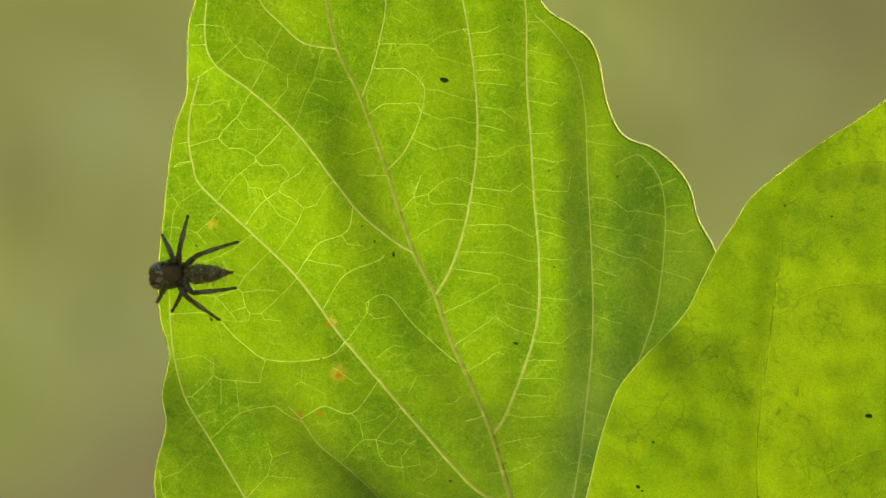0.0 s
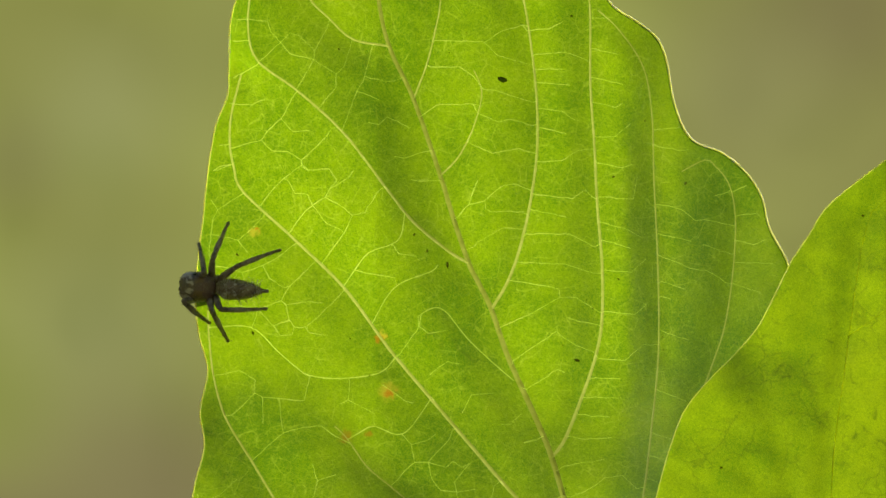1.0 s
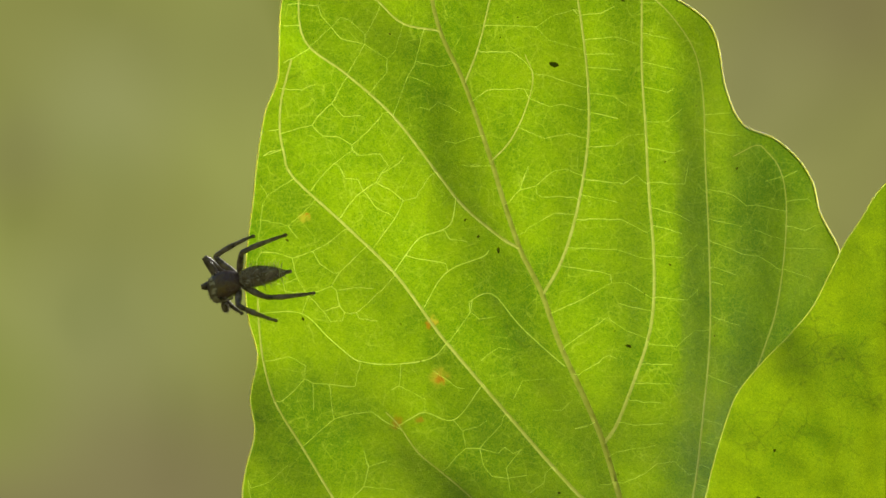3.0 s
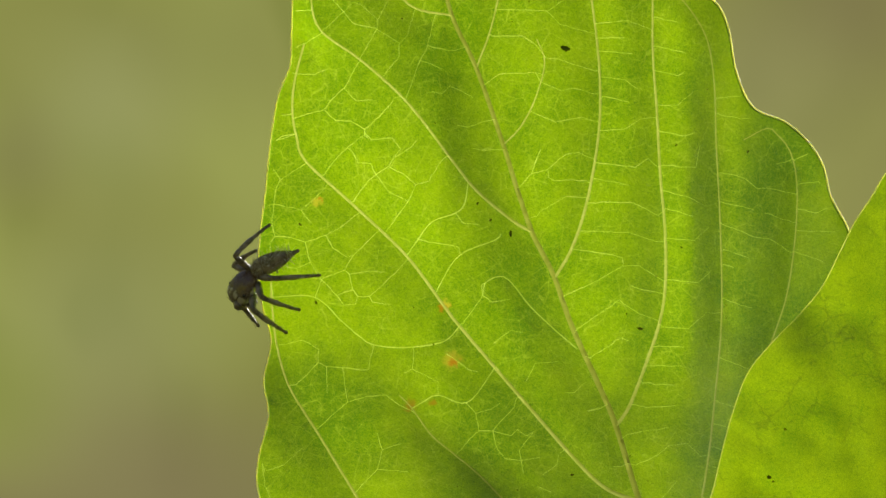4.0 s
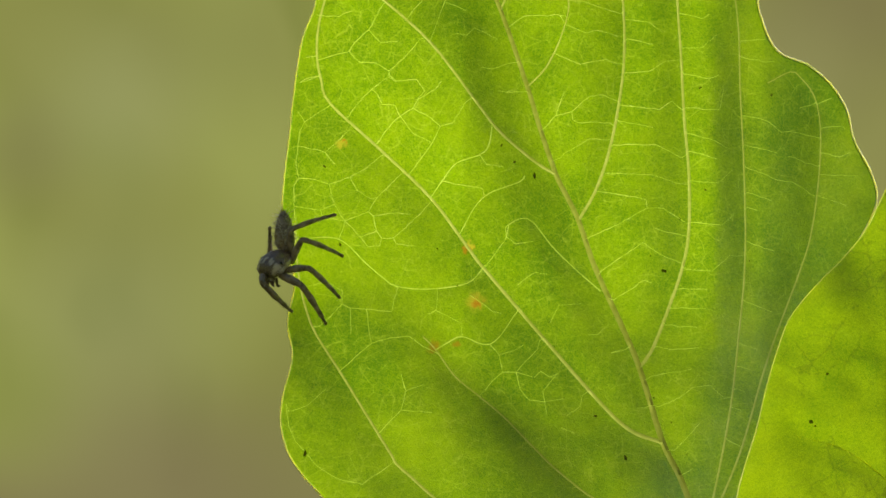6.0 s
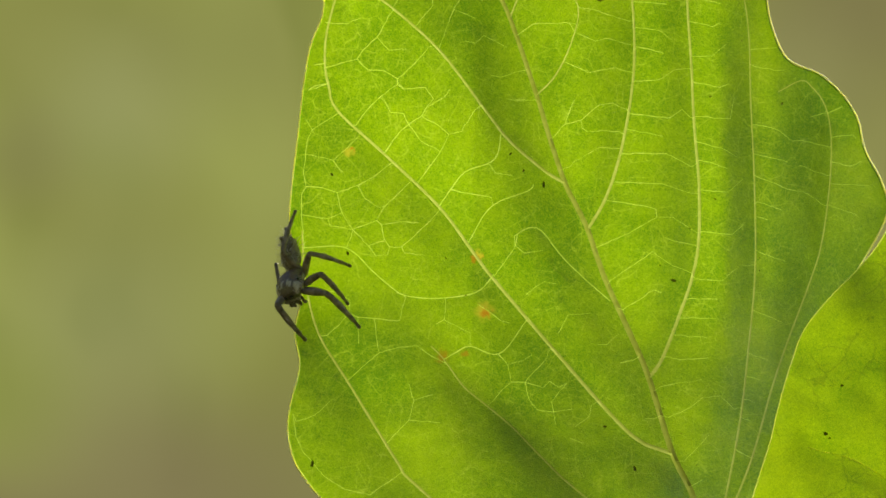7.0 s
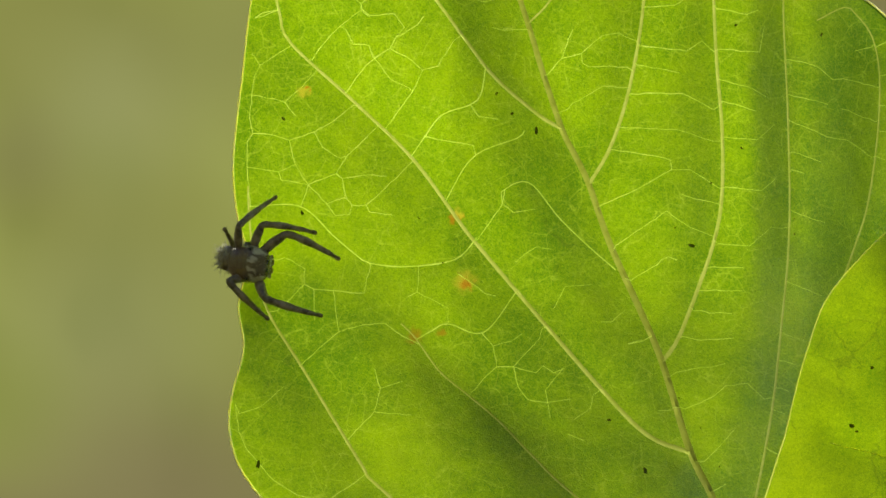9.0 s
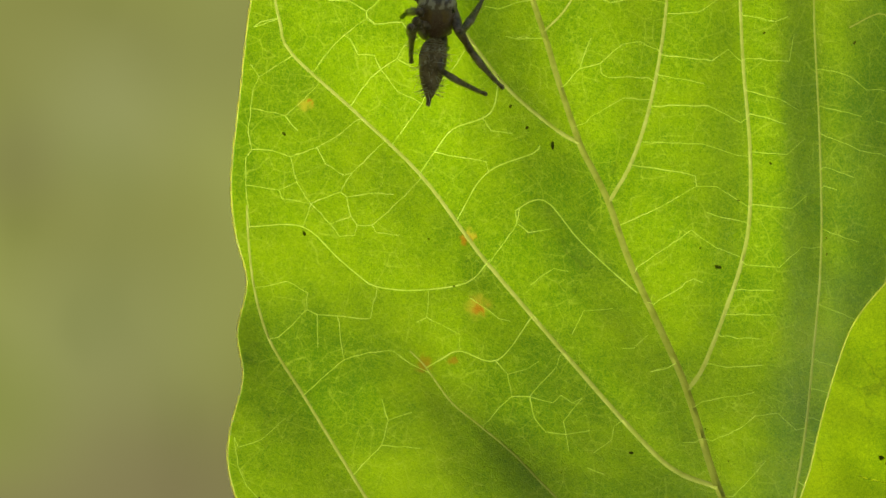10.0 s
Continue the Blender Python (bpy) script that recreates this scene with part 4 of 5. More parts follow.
def build_spider():
    spider = tagged(new("jumping_spider"), "small dark hairy jumping spider with pale patches on the leaf", "spider")
    rng = np.random.default_rng(21)
    shell = smooth_rings([(-0.02, 0.30, 0.20, -0.35, 1.0), (0.30, 0.92, 0.62, -0.60, 1.0), (1.0, 1.34, 1.08, -0.70, 0.95), (2.0, 1.50, 1.34, -0.68, 0.9), (2.8, 1.46, 1.28, -0.58, 0.88),
                          (3.35, 1.28, 1.02, -0.42, 0.88), (3.66, 0.98, 0.74, -0.22, 0.9), (3.78, 0.55, 0.45, -0.02, 1.0)], 28) * np.array([0.97, 0.99, 0.98, 0.96, 1.0])
    carapace = part("carapace", loft("carapace", shell, SPIDER_SHELL), spider, "glossy dark brown carapace with pale scale patches")
    roots = []
    for _ in range(420):
        x, w, top, low, _q = shell[rng.integers(3, 26)]
        a = rng.uniform(-0.3, math.pi + 0.3)
        roots.append(((x, w * math.cos(a), (top + low) / 2 + (top - low) / 2 * math.sin(a)), (-0.3, math.cos(a), math.sin(a))))
    part("hairs", bristles("hairs", roots, 0.30, 0.011, GREY_HAIR, 3), carapace, "short grey hairs")
    # pale scales lie flat along the flanks and beside the eyes
    for side in (1, -1):
        patch = [((x, side * w * 0.98 * math.cos(a), (top + low) / 2 + (top - low) / 2 * math.sin(a)), (-1.1, 0.5 * side * math.cos(a), 0.5 * math.sin(a)))
                 for x, w, top, low, _q in shell[13:25] for a in np.linspace(-0.1, 0.55, 11)]
        part("pale_band", bristles("pale_band", patch, 0.20, 0.030, WHITE_HAIR, 5 + side, 0.25), carapace, "band of white hairs along the flank")
        crest = [((x, side * w * 0.98 * math.cos(a), (top + low) / 2 + (top - low) / 2 * math.sin(a)), (-1.0, 0.6 * side * math.cos(a), 0.6 * math.sin(a)))
                 for x, w, top, low, _q in shell[17:25] for a in np.linspace(0.62, 0.95, 5)]
        part("crest", bristles("crest", crest, 0.24, 0.032, WHITE_HAIR, 15 + side, 0.3), carapace, "patch of pale grey hairs behind the eyes")
    face = [((3.56 + 0.05 * rng.random(), y, z), (0.8, y * 0.4, -0.6)) for y in np.linspace(-0.85, 0.85, 17) for z in (-0.28, -0.15, -0.04)]
    part("face_fringe", bristles("face_fringe", face, 0.30, 0.030, WHITE_HAIR, 9, 0.3), carapace, "white fringe under the eyes")
    cheeks = [((3.55, y, z), (1, y * 0.5, 0.2)) for y in np.linspace(-0.8, 0.8, 10) for z in (0.62, 0.74)]
    part("brow", bristles("brow", cheeks, 0.20, 0.030, AMBER, 10, 0.3), carapace, "amber hairs above the eyes")
    for y, z, x, r in ((0.34, 0.36, 3.50, 0.27), (-0.34, 0.36, 3.50, 0.27), (0.88, 0.50, 3.26, 0.17), (-0.88, 0.50, 3.26, 0.17), (1.22, 0.87, 2.15, 0.17), (-1.22, 0.87, 2.15, 0.17)):
        part("eye", ball("eye", (x, y, z), r, EYE), carapace, "shiny black eye")
    for side in (1, -1):
        part("fang_base", loft("fang_base", smooth_rings([(3.1, 0.28, -0.25, -0.75, 1), (3.45, 0.36, -0.25, -1.0, 1), (3.55, 0.28, -0.55, -1.35, 1), (3.5, 0.15, -0.9, -1.5, 1)], 10) + np.array([0, 0, 0, 0, 0]), SPIDER_DARK), carapace).location = (0, side * 0.34 * MM, 0)
        palp = part("palp", limb("palp", [(0, 0.13, 0), (0.35, 0.14, 0.08), (0.6, 0.15, 0.04), (0.85, 0.20, -0.12), (1.0, 0.13, -0.22)], SPIDER_DARK, 50, 31 + side), spider, "short dark feeler beside the jaws")
        palp.matrix_basis = Matrix.Translation(Vector((3.0, side * 0.72, -0.55)) * MM) @ pose(0, 0, 0, 0, 62, side * 10)
    tail = smooth_rings([(0.12, 0.18, 0.12, -0.2, 1), (-0.15, 0.62, 0.55, -0.45, 1), (-0.9, 1.02, 0.95, -0.62, 1), (-1.9, 1.04, 0.98, -0.62, 1), (-3.1, 0.78, 0.72, -0.45, 1), (-3.9, 0.42, 0.38, -0.22, 1), (-4.3, 0.24, 0.22, -0.12, 1)], 24) * np.array([1.08, 1.0, 1.0, 1.0, 1.0])
    abdomen = part("abdomen", loft("abdomen", tail, SPIDER_BELLY), spider, "tapered dark brown-grey abdomen")
    roots = []
    for _ in range(560):
        x, w, top, low, _q = tail[rng.integers(2, 23)]
        a = rng.uniform(-0.5, math.pi + 0.5)
        roots.append(((x, w * math.cos(a), (top + low) / 2 + (top - low) / 2 * math.sin(a)), (-0.7, math.cos(a), math.sin(a))))
    part("hairs", bristles("hairs", roots[:300], 0.20, 0.011, GREY_HAIR, 4), abdomen, "grey-brown hairs")
    part("pale_hairs", bristles("pale_hairs", [(p, (-0.25, w[1], w[2])) for p, w in roots[300:] if p[0] < -0.6][:110], 0.85, 0.028, WHITE_HAIR, 6), abdomen, "long pale bristles")
    tuft = [((x, w * math.cos(a), (top + low) / 2 + (top - low) / 2 * math.sin(a)), (0.1, 0.8 * math.cos(a), math.sin(a)))
            for x, w, top, low, _q in tail[3:9] for a in np.linspace(0.2 * math.pi, 0.8 * math.pi, 13)]
    part("tuft", bristles("tuft", tuft, 0.50, 0.030, WHITE_HAIR, 8, 0.3), abdomen, "tuft of white hairs over the waist")
    for x, y in ((-0.9, 0.45), (-0.9, -0.45), (-1.9, 0.5), (-1.9, -0.5), (-2.8, 0.34), (-2.8, -0.34)):
        part("spot", ball("spot", (x, y, 0.86 if x > -2.5 else 0.62), 0.13, WHITE_HAIR, (1.3, 0.8, 0.35)), abdomen, "small pale spot")
    part("spinneret", limb("spinneret", [(0, 0.22, 0), (0.35, 0.19, 0), (0.62, 0.17, 0), (0.7, 0.1, 0)], SPIDER_DARK, 14, 77), abdomen, "black blunt spinnerets").matrix_basis = pose(-4.55 * MM, 0, 0.05 * MM, 0, 0, 180)
    legs = {}
    for side in "LR":
        for k in "1234":
            a, b = REACH[k]
            g = STOUT[k]
            leg = part("leg", limb("leg", [(-0.15, 0.20 * g, 0), (0.25, 0.30 * g, 0.03), (a * 0.5, 0.35 * g, 0.08), (a * 0.85, 0.29 * g, 0.04), (a + 0.10, 0.21 * g, 0)], SPIDER_DARK, 80, ord(side) + int(k)), spider, "dark hairy jointed leg")
            shin = part("shin", limb("shin", [(-0.1, 0.23 * g, 0), (0.30, 0.27 * g, 0.10), (b * 0.18, 0.235 * g, 0.16), (b * 0.24, 0.26 * g, 0.17), (b * 0.40, 0.27 * g, 0.19), (b * 0.55, 0.205 * g, 0.16), (b * 0.60, 0.19 * g, 0.15), (b * 0.78, 0.175 * g, 0.10), (b * 0.88, 0.135, 0.05), (b * 0.95, 0.165, 0.0), (b, 0.19, -0.02), (b + 0.09, 0.10, -0.02)], SPIDER_DARK, 260, 3 * ord(side) + int(k)), leg)
            legs[side + k] = (leg, shin)
    return spider, legs, abdomen


spider, LEGS, ABDOMEN = build_spider()

# When, where the waist is (x, y, z in millimetres), the way ahead, the way its back faces, the way the abdomen points.
BODY = [
    (0, (-27.3, -1.5, -2.5), (-1.00, 0.02, -0.04), (0.00, -1.00, 0.00), (1.00, 0.00, 0.05)),
    (0.5, (-27.7, -1.5, -2.4), (-1.00, 0.02, -0.05), (0.00, -1.00, 0.00), (1.00, 0.00, 0.02)),
    (1, (-28.1, -1.5, -2.8), (-1.00, 0.05, 0.08), (-0.10, -1.00, 0.00), (1.00, 0.00, -0.05)),
    (1.5, (-28.1, -1.5, -2.8), (-1.00, 0.05, 0.09), (-0.10, -1.00, 0.00), (0.99, 0.00, -0.13)),
    (2, (-29.2, -1.5, -2.9), (-0.95, 0.20, 0.22), (-0.20, -1.00, 0.00), (1.00, 0.00, -0.06)),
    (2.5, (-30.5, -1.3, -2.8), (-0.80, 0.50, 0.00), (-0.50, -0.80, 0.10), (1.00, 0.00, -0.01)),
    (3.2, (-30.9, -1.1, -3.4), (-0.65, 0.37, -0.40), (-0.52, -0.79, 0.10), (0.96, 0.00, 0.18)),
    (4, (-30.9, -1.0, -4.2), (-0.45, 0.28, -0.86), (-0.65, -0.72, 0.10), (0.90, -0.10, 0.42)),
    (4.5, (-31.4, -1.0, -4.8), (-0.30, 0.28, -0.92), (-0.65, -0.72, 0.10), (0.84, -0.05, 0.54)),
    (5, (-29.95, -1.3, -7.85), (-0.45, -0.40, -0.80), (-0.45, -0.85, 0.25), (0.08, 0.05, 0.99)),
    (5.5, (-29.7, -1.3, -7.8), (-0.75, -0.42, -0.50), (-0.42, -0.85, 0.35), (-0.06, 0.30, 0.95)),
    (6.2, (-29.9, -1.3, -8.1), (-0.45, -0.52, -0.68), (-0.46, -0.78, 0.40), (-0.10, 0.42, 0.88)),
    (7, (-29.8, -1.3, -8.95), (-0.05, -0.60, -0.78), (-0.50, -0.72, 0.40), (-0.20, 0.55, 0.82)),
    (7.2, (-30.0, -1.5, -9.9), (0.38, -0.74, -0.50), (-0.65, -0.65, 0.30), (-0.24, 0.93, 0.28)),
    (7.5, (-31.4, -1.2, -10.1), (0.82, -0.45, -0.40), (-0.55, -0.80, 0.12), (0.08, 0.97, 0.20)),
    (8, (-31.2, -1.2, -10.3), (0.82, -0.45, -0.36), (-0.56, -0.80, 0.12), (0.08, 0.97, 0.20)),
    (8.5, (-31.2, -1.2, -10.3), (0.82, -0.45, -0.36), (-0.56, -0.80, 0.12), (0.08, 0.97, 0.20)),
    (9, (-30.6, -1.3, -11.3), (0.95, -0.28, -0.12), (-0.45, -0.88, 0.05), (0.02, 0.97, 0.14)),
    (9.2, (-29.1, -1.4, -11.3), (0.95, -0.25, -0.06), (-0.50, -0.85, 0.00), (-0.38, 0.92, -0.02)),
    (9.3, (-27.9, -1.5, -10.1), (0.90, -0.22, 0.33), (-0.20, -1.00, 0.00), (-0.53, 0.79, -0.30)),
    (9.4, (-24.6, -1.5, -9.3), (0.78, -0.08, 0.62), (0.00, -1.00, 0.00), (-0.79, 0.00, -0.62)),
    (9.5, (-22.5, -1.5, -7.8), (0.73, 0.00, 0.68), (0.00, -1.00, 0.00), (-0.74, 0.00, -0.67)),
    (9.6, (-20.4, -1.5, -5.35), (0.66, 0.00, 0.75), (0.00, -1.00, 0.00), (-0.68, 0.00, -0.73)),
    (9.7, (-18.7, -1.5, -2.1), (0.56, 0.00, 0.83), (0.00, -1.00, 0.00), (-0.52, 0.00, -0.85)),
    (9.8, (-16.4, -1.5, 1.0), (0.33, 0.00, 0.94), (0.00, -1.00, 0.00), (-0.36, 0.30, -0.88)),
    (9.9, (-14.8, -1.5, 5.0), (0.17, 0.00, 0.98), (0.00, -1.00, 0.00), (-0.14, 0.00, -0.99)),
    (10, (-14.1, -1.5, 7.7), (0.08, 0.00, 1.00), (0.00, -1.00, 0.00), (-0.10, 0.00, -0.99)),
]
# Where each foot stands on the leaf (seconds, x, z); where none is given the leg is tucked under.
FEET = {
    "L1": [(0, -30.4, -5.4), (0.5, -30.4, -5.4), (4.5, -29.4, -10.0), (5, -27.5, -15.3), (5.5, -26.2, -15.3), (7, -23.2, -14.6), (7.2, -22.3, -13.3), (7.5, -22.2, -12.5), (8, -22.1, -12.1), (8.5, -22.1, -12.1),
           (9, -21.3, -11.1), (9.2, -20.2, -9.9), (9.3, -19.8, -6.0), (9.4, -18.7, -2.8), (9.5, -15.9, -0.1), (9.6, -16.4, 0.2), (9.7, -14.1, 7.5), (9.8, -14.2, 10.4), (9.9, -14.5, 13.5), (10, -13.0, 15.5)],
    "L2": [(0, -28.8, -6.4), (0.5, -28.9, -6.5), (1, -28.9, -6.3), (1.5, -29.0, -6.3), (4, -27.5, -10.3), (4.5, -27.5, -10.3), (5, -25.6, -13.3), (5.5, -24.5, -12.6), (7, -24.4, -12.3), (7.2, -23.1, -8.9),
           (7.5, -23.2, -8.8), (8, -23.1, -8.9), (8.5, -23.1, -8.8), (9, -23.3, -8.9), (9.2, -23.2, -8.9), (9.3, -22.8, -3.9), (9.4, -22.2, -2.6), (9.5, -22.0, -3.1), (9.6, -17.9, 2.4), (9.7, -17.9, 5.7), (9.8, -15.0, 8.4), (9.9, -17.0, 11.0)],
    "L3": [(0, -23.6, -7.3), (0.5, -23.5, -7.3), (1, -27.0, -8.1), (1.5, -27.3, -7.5), (2, -27.4, -7.5), (2.5, -27.3, -7.4), (4, -26.2, -8.0), (4.5, -25.8, -7.8), (5, -24.1, -8.5), (5.5, -24.2, -8.4), (7, -24.2, -8.5),
           (7.2, -26.5, -6.0), (7.5, -26.8, -6.0), (8, -26.6, -6.0), (8.5, -26.7, -6.0), (9, -26.7, -5.9), (9.2, -26.8, -5.9), (9.3, -26.5, -5.5), (9.4, -26.5, -5.9), (9.5, -23.6, -2.7), (9.6, -22.7, -0.1), (9.7, -20.5, 3.0), (9.8, -19.3, 6.7)],
    "L4": [(0, -21.8, -3.9), (0.5, -21.8, -3.8), (1, -23.1, -4.8), (1.5, -23.2, -4.7), (2, -23.2, -4.7), (2.5, -23.2, -4.7), (4, -24.1, -4.5), (4.5, -24.1, -4.4), (5, -24.1, -4.4), (5.5, -24.3, -4.4), (7, -29.8, -3.0),
           (7.2, -29.6, -3.1), (7.5, -30.4, -4.4), (8, -30.2, -6.2), (8.5, -30.2, -6.2), (9, -30.8, -8.8), (9.3, -29.8, -9.5), (9.4, -28.6, -9.0), (9.5, -27.2, -8.3), (9.6, -25.0, -5.8), (9.7, -23.4, -1.6), (9.8, -19.6, 1.8), (9.9, -16.8, 4.8), (10, -16.0, 6.0)],
    "R1": [(5.5, -29.4, -13.7), (7, -28.6, -15.9), (7.2, -24.5, -16.7), (7.5, -24.6, -16.7), (8, -24.5, -16.7), (8.5, -24.6, -16.7), (9, -22.7, -15.8), (9.2, -22.7, -15.9), (9.3, -20.3, -13.8), (9.4, -16.1, -8.2),
           (9.5, -16.2, -8.4), (9.6, -11.7, -2.3), (9.7, -11.8, -0.5), (9.8, -10.2, 5.1), (9.9, -10.4, 6.1), (10, -10.4, 11.0)],
    "R2": [(0, -29.8, 1.8), (0.5, -30.0, 1.9), (1, -30.0, 1.7), (1.5, -30.0, 1.8), (7.2, -27.9, -16.2), (7.5, -27.2, -16.1), (8, -27.1, -16.1), (8.5, -27.2, -16.2), (9, -27.2, -16.1), (9.2, -27.2, -16.3), (9.3, -23.6, -15.1),
           (9.4, -23.5, -15.4), (9.5, -15.7, -10.3), (9.6, -15.8, -9.9), (9.7, -11.5, -3.2), (9.8, -10.6, -1.9), (9.9, -8.9, 4.4), (10, -8.9, 4.0)],
    "R3": [(0, -27.0, 3.8), (0.5, -27.0, 3.7), (1, -27.0, 3.8), (1.5, -27.1, 3.7), (2, -27.1, 3.6), (2.5, -29.3, 1.5), (4.5, -30.3, -2.0)],
    "R4": [(0, -21.6, 1.0), (0.5, -21.6, 1.1), (1, -21.7, 1.1), (1.5, -21.7, 1.1), (2, -23.9, 1.0), (2.5, -25.7, 1.2), (4, -29.2, 0.6), (4.5, -30.3, -0.6), (9.3, -28.3, -13.8), (9.4, -24.3, -14.0), (9.5, -24.3, -14.2),
           (9.6, -18.2, -8.1), (9.7, -17.4, -7.0), (9.8, -12.7, -2.6), (9.9, -11.2, -0.9), (10, -10.2, 3.5)],
}
# Feet that reach round the edge of the leaf (seconds, x, y, z).
ROUND_THE_EDGE = {
    "R1": [(2, -30.7, 1.5, 1.7), (2.5, -30.5, 1.5, 1.3), (3.2, -31.2, 3.5, -4.6), (4, -30.8, 5.0, -7.2), (4.5, -30.4, 5.0, -10.2), (5, -29.4, 0.3, -13.6)],
    "R2": [(2, -30.2, 1.2, 2.0), (2.5, -29.5, 0.6, 1.3), (3.2, -31.0, 3.5, -3.6), (4, -30.5, 5.0, -6.1), (4.5, -30.2, 5.0, -9.0), (5, -30.9, 3.0, -10.3), (5.5, -30.4, 3.0, -9.7), (7, -29.7, 3.0, -10.7)],
    "R3": [(4, -30.5, 0.5, -2.0), (5, -31.8, 0.8, -5.7), (5.5, -31.2, 1.0, -7.2), (7, -31.6, 1.5, -8.5), (7.5, -30.3, 4.4, -11.4), (8, -30.3, 4.4, -11.4), (8.5, -30.3, 4.4, -11.4), (9, -30.2, 4.4, -12.0)],
    "R4": [(5, -31.6, 0.8, -4.3), (5.5, -31.6, 0.5, -5.5), (7, -31.2, 0.8, -5.7), (7.5, -30.5, 4.6, -10.9), (8, -30.4, 4.6, -10.9), (8.5, -30.4, 4.6, -10.9), (9, -30.3, 4.6, -11.6)],
    "L1": [(2, -32.1, 1.0, -4.4), (2.5, -32.6, 1.0, -4.9), (4, -30.3, 1.0, -9.6)],
    "L2": [(2, -30.8, 0.8, -5.2), (2.5, -31.3, 0.8, -5.7)],
}
# Where a knee shows (seconds, x, z).
KNEES = {
    "L1": [(0, -29.2, -4.8), (2, -31.7, -4.3), (2.5, -32.3, -5.0), (4, -31.6, -8.5), (4.5, -32.1, -8.7), (5, -29.3, -11.5), (5.5, -29.2, -11.2), (7, -26.9, -11.0), (7.5, -26.3, -9.3), (8, -26.3, -9.1), (8.5, -26.3, -9.2), (9, -25.6, -8.9), (9.2, -25.5, -9.0), (9.3, -24.8, -6.5), (9.4, -23.4, -4.8), (9.6, -20.1, -1.0), (9.7, -17.6, 3.1)],
    "L2": [(2, -30.6, -5.1), (2.5, -31.2, -5.6), (4, -29.8, -8.7), (4.5, -30.7, -8.7), (5, -28.5, -10.0), (5.5, -27.9, -9.9), (7, -26.9, -9.4), (7.5, -27.2, -8.0), (8, -27.5, -8.1), (8.5, -27.5, -8.1), (9, -27.3, -8.2), (9.2, -26.9, -8.3), (9.3, -26.1, -6.6), (9.4, -24.8, -5.1), (9.7, -19.4, 2.3)],
    "L3": [(0, -26.3, -5.3), (2, -29.6, -5.8), (2.5, -30.1, -6.2), (4, -29.2, -7.0), (4.5, -29.6, -7.4), (5, -27.4, -7.5), (5.5, -26.9, -7.2), (7, -28.5, -7.4), (7.5, -30.3, -8.7), (8, -30.1, -8.5), (8.5, -30.2, -8.5), (9, -29.9, -8.9), (9.2, -29.4, -9.0), (9.3, -28.4, -8.6), (9.4, -26.6, -7.9), (9.5, -24.2, -6.0), (9.6, -21.5, -3.4), (9.7, -20.8, 0.0)],
    "L4": [(0, -25.4, -4.4), (2, -27.5, -5.0), (2.5, -27.8, -4.9), (4, -28.4, -4.8), (4.5, -29.0, -5.1), (5, -26.6, -4.9), (5.5, -26.9, -4.8), (7, -30.7, -7.8), (7.5, -30.9, -8.8), (8, -30.8, -9.1), (8.5, -30.8, -9.2), (9, -30.5, -8.9), (9.2, -30.0, -8.7), (9.3, -28.7, -9.5), (9.4, -26.7, -8.9), (9.5, -24.8, -7.5), (9.6, -22.1, -4.7), (9.7, -20.5, -1.5), (9.9, -15.9, 5.0)],
    "R1": [(2, -30.6, 1.7), (2.5, -31.2, 0.6), (3.2, -31.6, -4.6), (4, -31.6, -7.5), (4.5, -31.6, -8.6), (5, -30.8, -11.3), (5.5, -31.7, -11.6), (7, -31.0, -12.9), (7.5, -28.2, -14.4), (8, -28.2, -14.5), (8.5, -28.2, -14.4), (9, -26.8, -14.6), (9.2, -26.7, -14.7), (9.3, -24.6, -12.3), (9.4, -20.8, -9.5), (9.5, -19.2, -8.6), (9.6, -16.0, -4.4), (9.7, -15.2, -2.1), (9.9, -12.1, 5.3)],
    "R2": [(0, -28.6, 0.1), (2.5, -31.6, 0.3), (3.2, -31.4, -4.2), (4, -31.2, -6.5), (4.5, -31.4, -7.6), (5, -30.3, -9.6), (5.5, -30.4, -9.4), (7, -29.8, -10.6), (7.5, -30.6, -13.0), (8, -30.5, -13.1), (8.5, -30.6, -13.1), (9, -30.3, -13.1), (9.2, -30.1, -12.8), (9.3, -26.8, -12.5), (9.4, -23.9, -11.5), (9.5, -20.1, -9.9), (9.6, -18.3, -6.9), (9.7, -16.1, -3.5), (9.9, -12.6, 3.5), (10, -11.7, 4.9)],
    "R3": [(0, -27.6, 0.4), (2, -29.3, 0.4), (2.5, -30.7, 1.0), (4, -33.0, -3.6), (4.5, -33.0, -4.0), (5, -31.6, -7.4), (5.5, -31.6, -7.1), (7, -31.9, -9.0), (7.5, -30.2, -11.2), (8, -30.2, -11.2), (8.5, -30.2, -11.2), (9, -30.0, -11.8)],
    "R4": [(0, -25.9, -0.5), (2, -27.7, -0.5), (2.5, -29.6, -0.1), (4, -32.6, -2.7), (4.5, -33.1, -3.7), (5, -31.3, -4.9), (5.5, -31.7, -5.7), (7.5, -30.3, -10.7), (8, -30.3, -10.7), (8.5, -30.3, -10.7), (9, -30.1, -11.4), (9.3, -28.5, -12.5), (9.4, -25.1, -11.2), (9.5, -22.6, -10.6), (9.6, -19.4, -7.9), (9.7, -18.3, -4.4), (9.9, -13.1, 2.9), (10, -12.3, 4.0)],
}
TUCKED = {"1": (2.2, 0.8, -4.6), "2": (2.0, 2.2, -2.1), "3": (0.2, 1.4, -2.0), "4": (-1.2, 1.2, -1.8)}



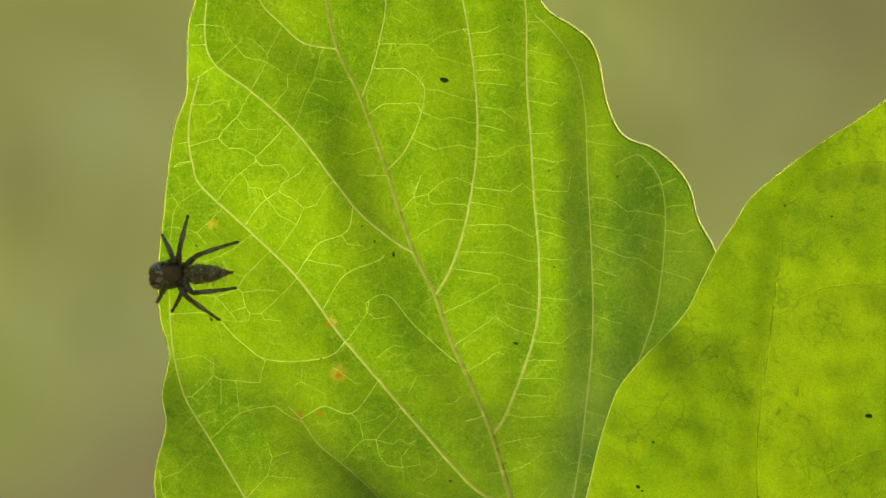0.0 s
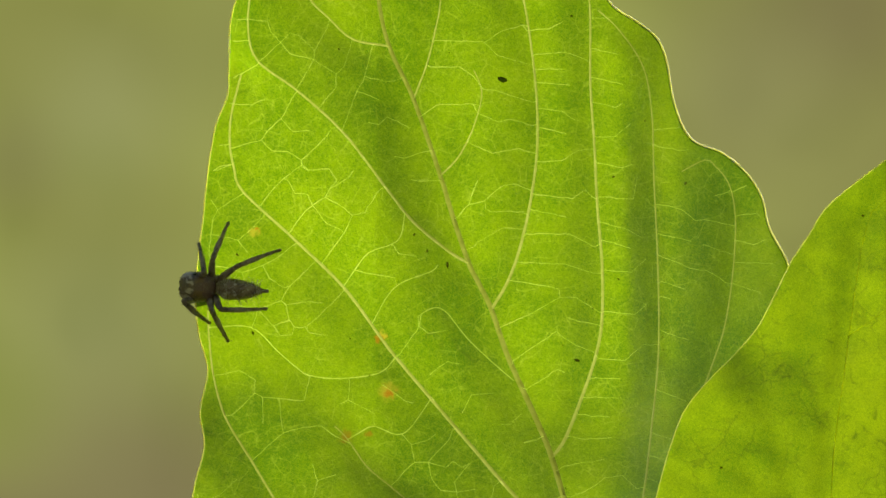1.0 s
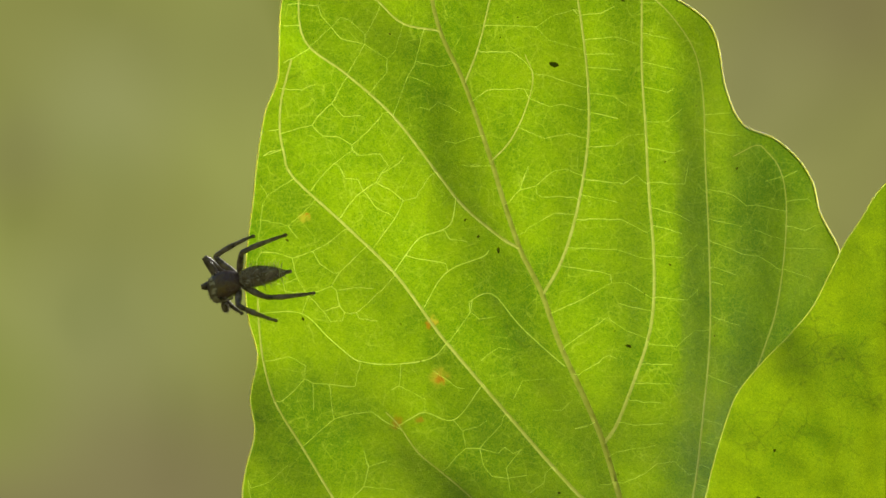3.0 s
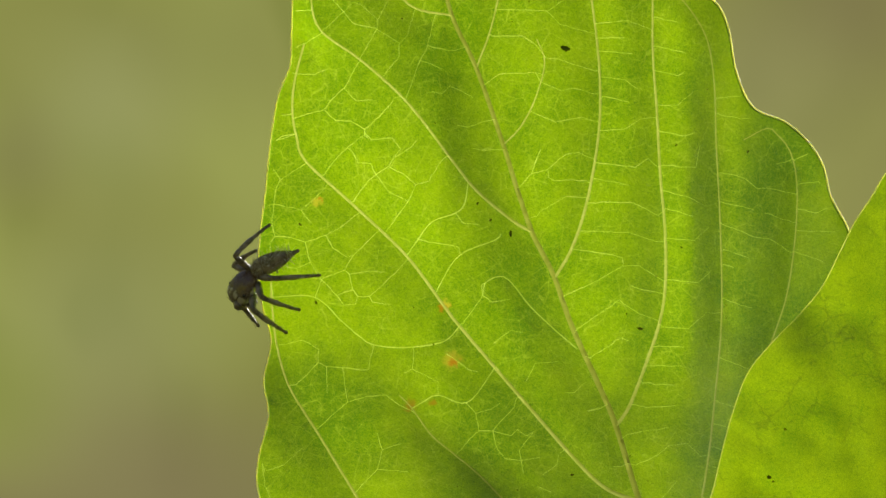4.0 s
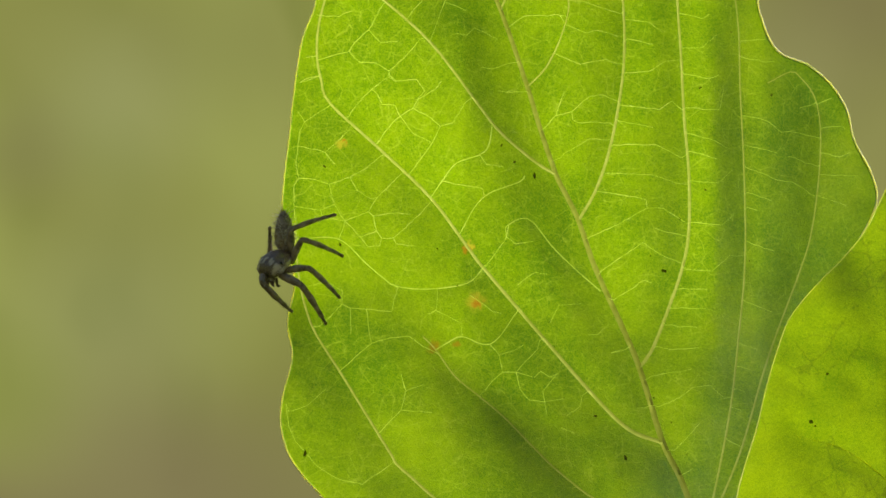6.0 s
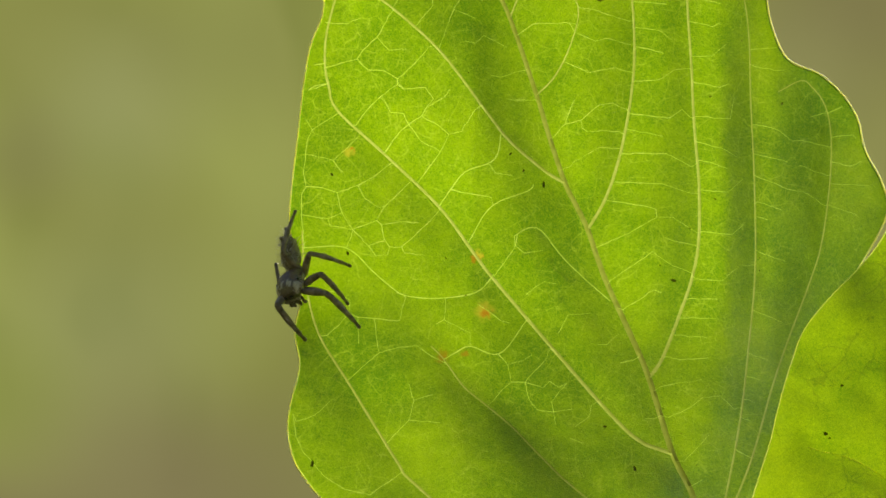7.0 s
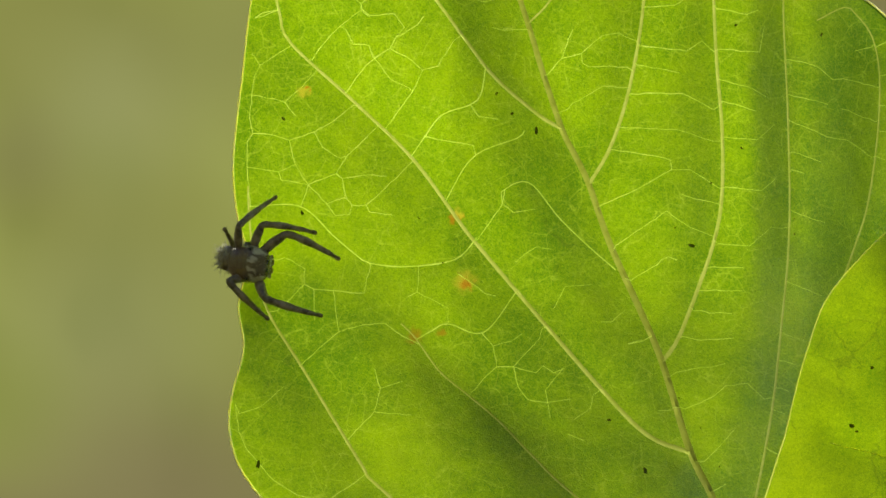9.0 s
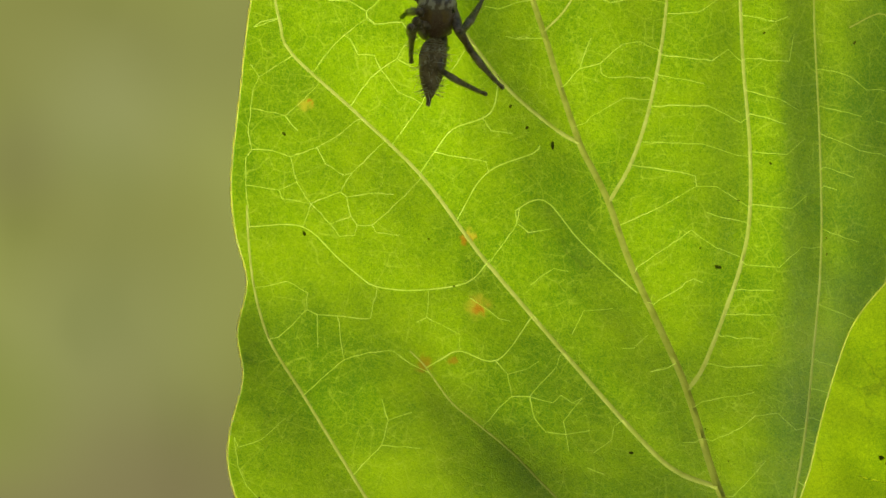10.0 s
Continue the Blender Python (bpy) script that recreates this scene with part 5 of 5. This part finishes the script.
def frame_of(ahead, up, place):
    x = Vector(ahead).normalized()
    y = Vector(up).cross(x).normalized()
    z = x.cross(y)
    m = Matrix((x, y, z)).transposed().to_4x4()
    m.translation = place
    return m


def leg_poses(hip, foot, a, b, pole):
    """Thigh in the body's space, shin in the thigh's: a knee that bends towards the pole."""
    hip, foot = Vector(hip), Vector(foot)
    d = foot - hip
    far = min(max(d.length, abs(a - b) + 0.25), a + b - 0.03)
    way = d.normalized()
    along = (a * a - b * b + far * far) / (2 * far)
    rise = math.sqrt(max(a * a - along * along, 0.0))
    side = (pole - way * pole.dot(way)).normalized()
    knee = hip + way * along + side * rise
    end = hip + way * far
    thigh = frame_of(knee - hip, side, hip * MM)
    shin = frame_of(end - knee, side, knee * MM)
    return thigh, thigh.inverted() @ shin


def knee_way(hip, foot, a, b, x, z, outward):
    """The way from the line between hip and foot towards a knee that shows at x, z."""
    d = foot - hip
    far = min(max(d.length, abs(a - b) + 0.25), a + b - 0.03)
    way = d.normalized()
    along = (a * a - b * b + far * far) / (2 * far)
    rise = math.sqrt(max(a * a - along * along, 0.0))
    off = Vector((x, 0, z)) - (hip + way * along)
    off.y = 0
    if off.length > 0.97 * rise:
        off *= 0.97 * rise / off.length
    return off + Vector((0, math.sqrt(max(rise * rise - off.length_squared, 0.0)) * (1 if outward else -1), 0))


def motions():
    walk(near_leaf, [(t, pose(x * MM, 0, z * MM)) for t, x, z in ((0, 0.5, -0.05), (0.5, 0.3, 0.0), (1, -0.15, 0.0), (2.5, -0.28, 0.15), (4, -0.55, 0.38), (4.5, -0.42, 0.25), (5, -0.2, 0.1), (5.5, 0.55, -0.08), (7, 1.4, -0.28),
                                                                      (7.2, 0.95, -0.15), (7.5, 0, 0), (8, -0.3, -0.15), (8.5, -0.55, -0.13), (9, -0.5, -0.15), (9.5, -0.8, -0.1), (10, -1.25, 0.05))])
    body = []
    for one, two in zip(BODY[:-1], BODY[1:]):
        steps = max(1, round((two[0] - one[0]) / 0.12))
        for k in range(steps):
            f = k / steps
            soft = f * f * (3 - 2 * f)
            body.append((one[0] + f * (two[0] - one[0]), *(Vector(a).lerp(Vector(b), soft) for a, b in zip(one[1:], two[1:]))))
    body.append((BODY[-1][0], *(Vector(a) for a in BODY[-1][1:])))
    poses, tails = [], []
    for t, place, ahead, up, tail in body:
        x, y, z = place
        y += float(leaf_height(np.array([[max(x, -29.5), z]]))[0])
        m = frame_of(ahead, up, Vector((x, y, z)) * MM)
        turn = m.to_3x3().inverted()
        poses.append((t, m))
        tails.append((t, frame_of(turn @ -tail, turn @ up, (0, 0, 0))))
    walk(spider, poses)
    walk(ABDOMEN, tails)
    for key, (leg, shin) in LEGS.items():
        side = 1 if key[0] == "L" else -1
        hip = Vector(HIPS[key[1]]) * 1
        hip.y *= side
        known = {t: (x, z) for t, x, z in FEET[key]}
        beyond = {t: (x, y, z) for t, x, y, z in ROUND_THE_EDGE.get(key, ())}
        knee = Vector(KNEE[key[1]])
        knee.y *= side
        # at each of the body's times: where the foot is
        stands = []
        for t, place, ahead, up, _ in BODY:
            if t in beyond:
                stands.append((t, Vector(beyond[t])))
            elif t in known:
                x, z = known[t]
                y = float(leaf_height(np.array([[x, z]]))[0]) - 0.12 if x > -30.6 else -0.6
                stands.append((t, Vector((x, y, z))))
            elif t < 1.9 or t > 9.25:
                away = Vector(TUCKED[key[1]])
                away.y *= side
                m = [m for u, m in poses if abs(u - t) < 1e-6][0]
                stands.append((t, m @ (away * MM) / MM))
        # which way the knee points, in the body's space
        ways = []
        for t, x, z in KNEES.get(key, ()):
            m = [m for u, m in poses if abs(u - t) < 1e-6][0]
            foot = [f for u, f in stands if u == t]
            if foot:
                way = knee_way(m @ (hip * MM) / MM, foot[0], *REACH[key[1]], x, z, t in beyond)
                ways.append((t, (m.to_3x3().inverted() @ way).normalized()))
        for t, _ in stands:
            if t not in known and not any(abs(t - u) < 1e-6 for u, _ in ways):
                if t not in beyond and key[1] == "1":
                    ways.append((t, Vector((-1.0, 0.0, -0.3))))
                elif t in beyond and beyond[t][1] > 2.5:
                    ways.append((t, Vector((0.2, 0.3 * side, -1.0)).normalized()))
        ways = sorted(ways, key=lambda q: q[0]) or [(0, knee)]
        thighs, shins = [], []
        for t, m in poses:
            before, after = [q for q in stands if q[0] <= t + 1e-6][-1], ([q for q in stands if q[0] > t + 1e-6] or stands[-1:])[0]
            f = (t - before[0]) / max(after[0] - before[0], 1e-6)
            soft = min(max((f - 0.2) / 0.6, 0), 1)
            soft = soft * soft * (3 - 2 * soft)
            foot = (m.inverted() @ (before[1].lerp(after[1], soft) * MM)) / MM
            past, next_ = ([q for q in ways if q[0] <= t + 1e-6] or ways[:1])[-1], ([q for q in ways if q[0] > t + 1e-6] or ways[-1:])[0]
            f = min(max((t - past[0]) / max(next_[0] - past[0], 1e-6), 0), 1)
            one, two = leg_poses(hip, foot, *REACH[key[1]], past[1].lerp(next_[1], f) + Vector((0, 0, 0.01)))
            thighs.append((t, one))
            shins.append((t, two))
        walk(leg, thighs)
        walk(shin, shins)


motions()
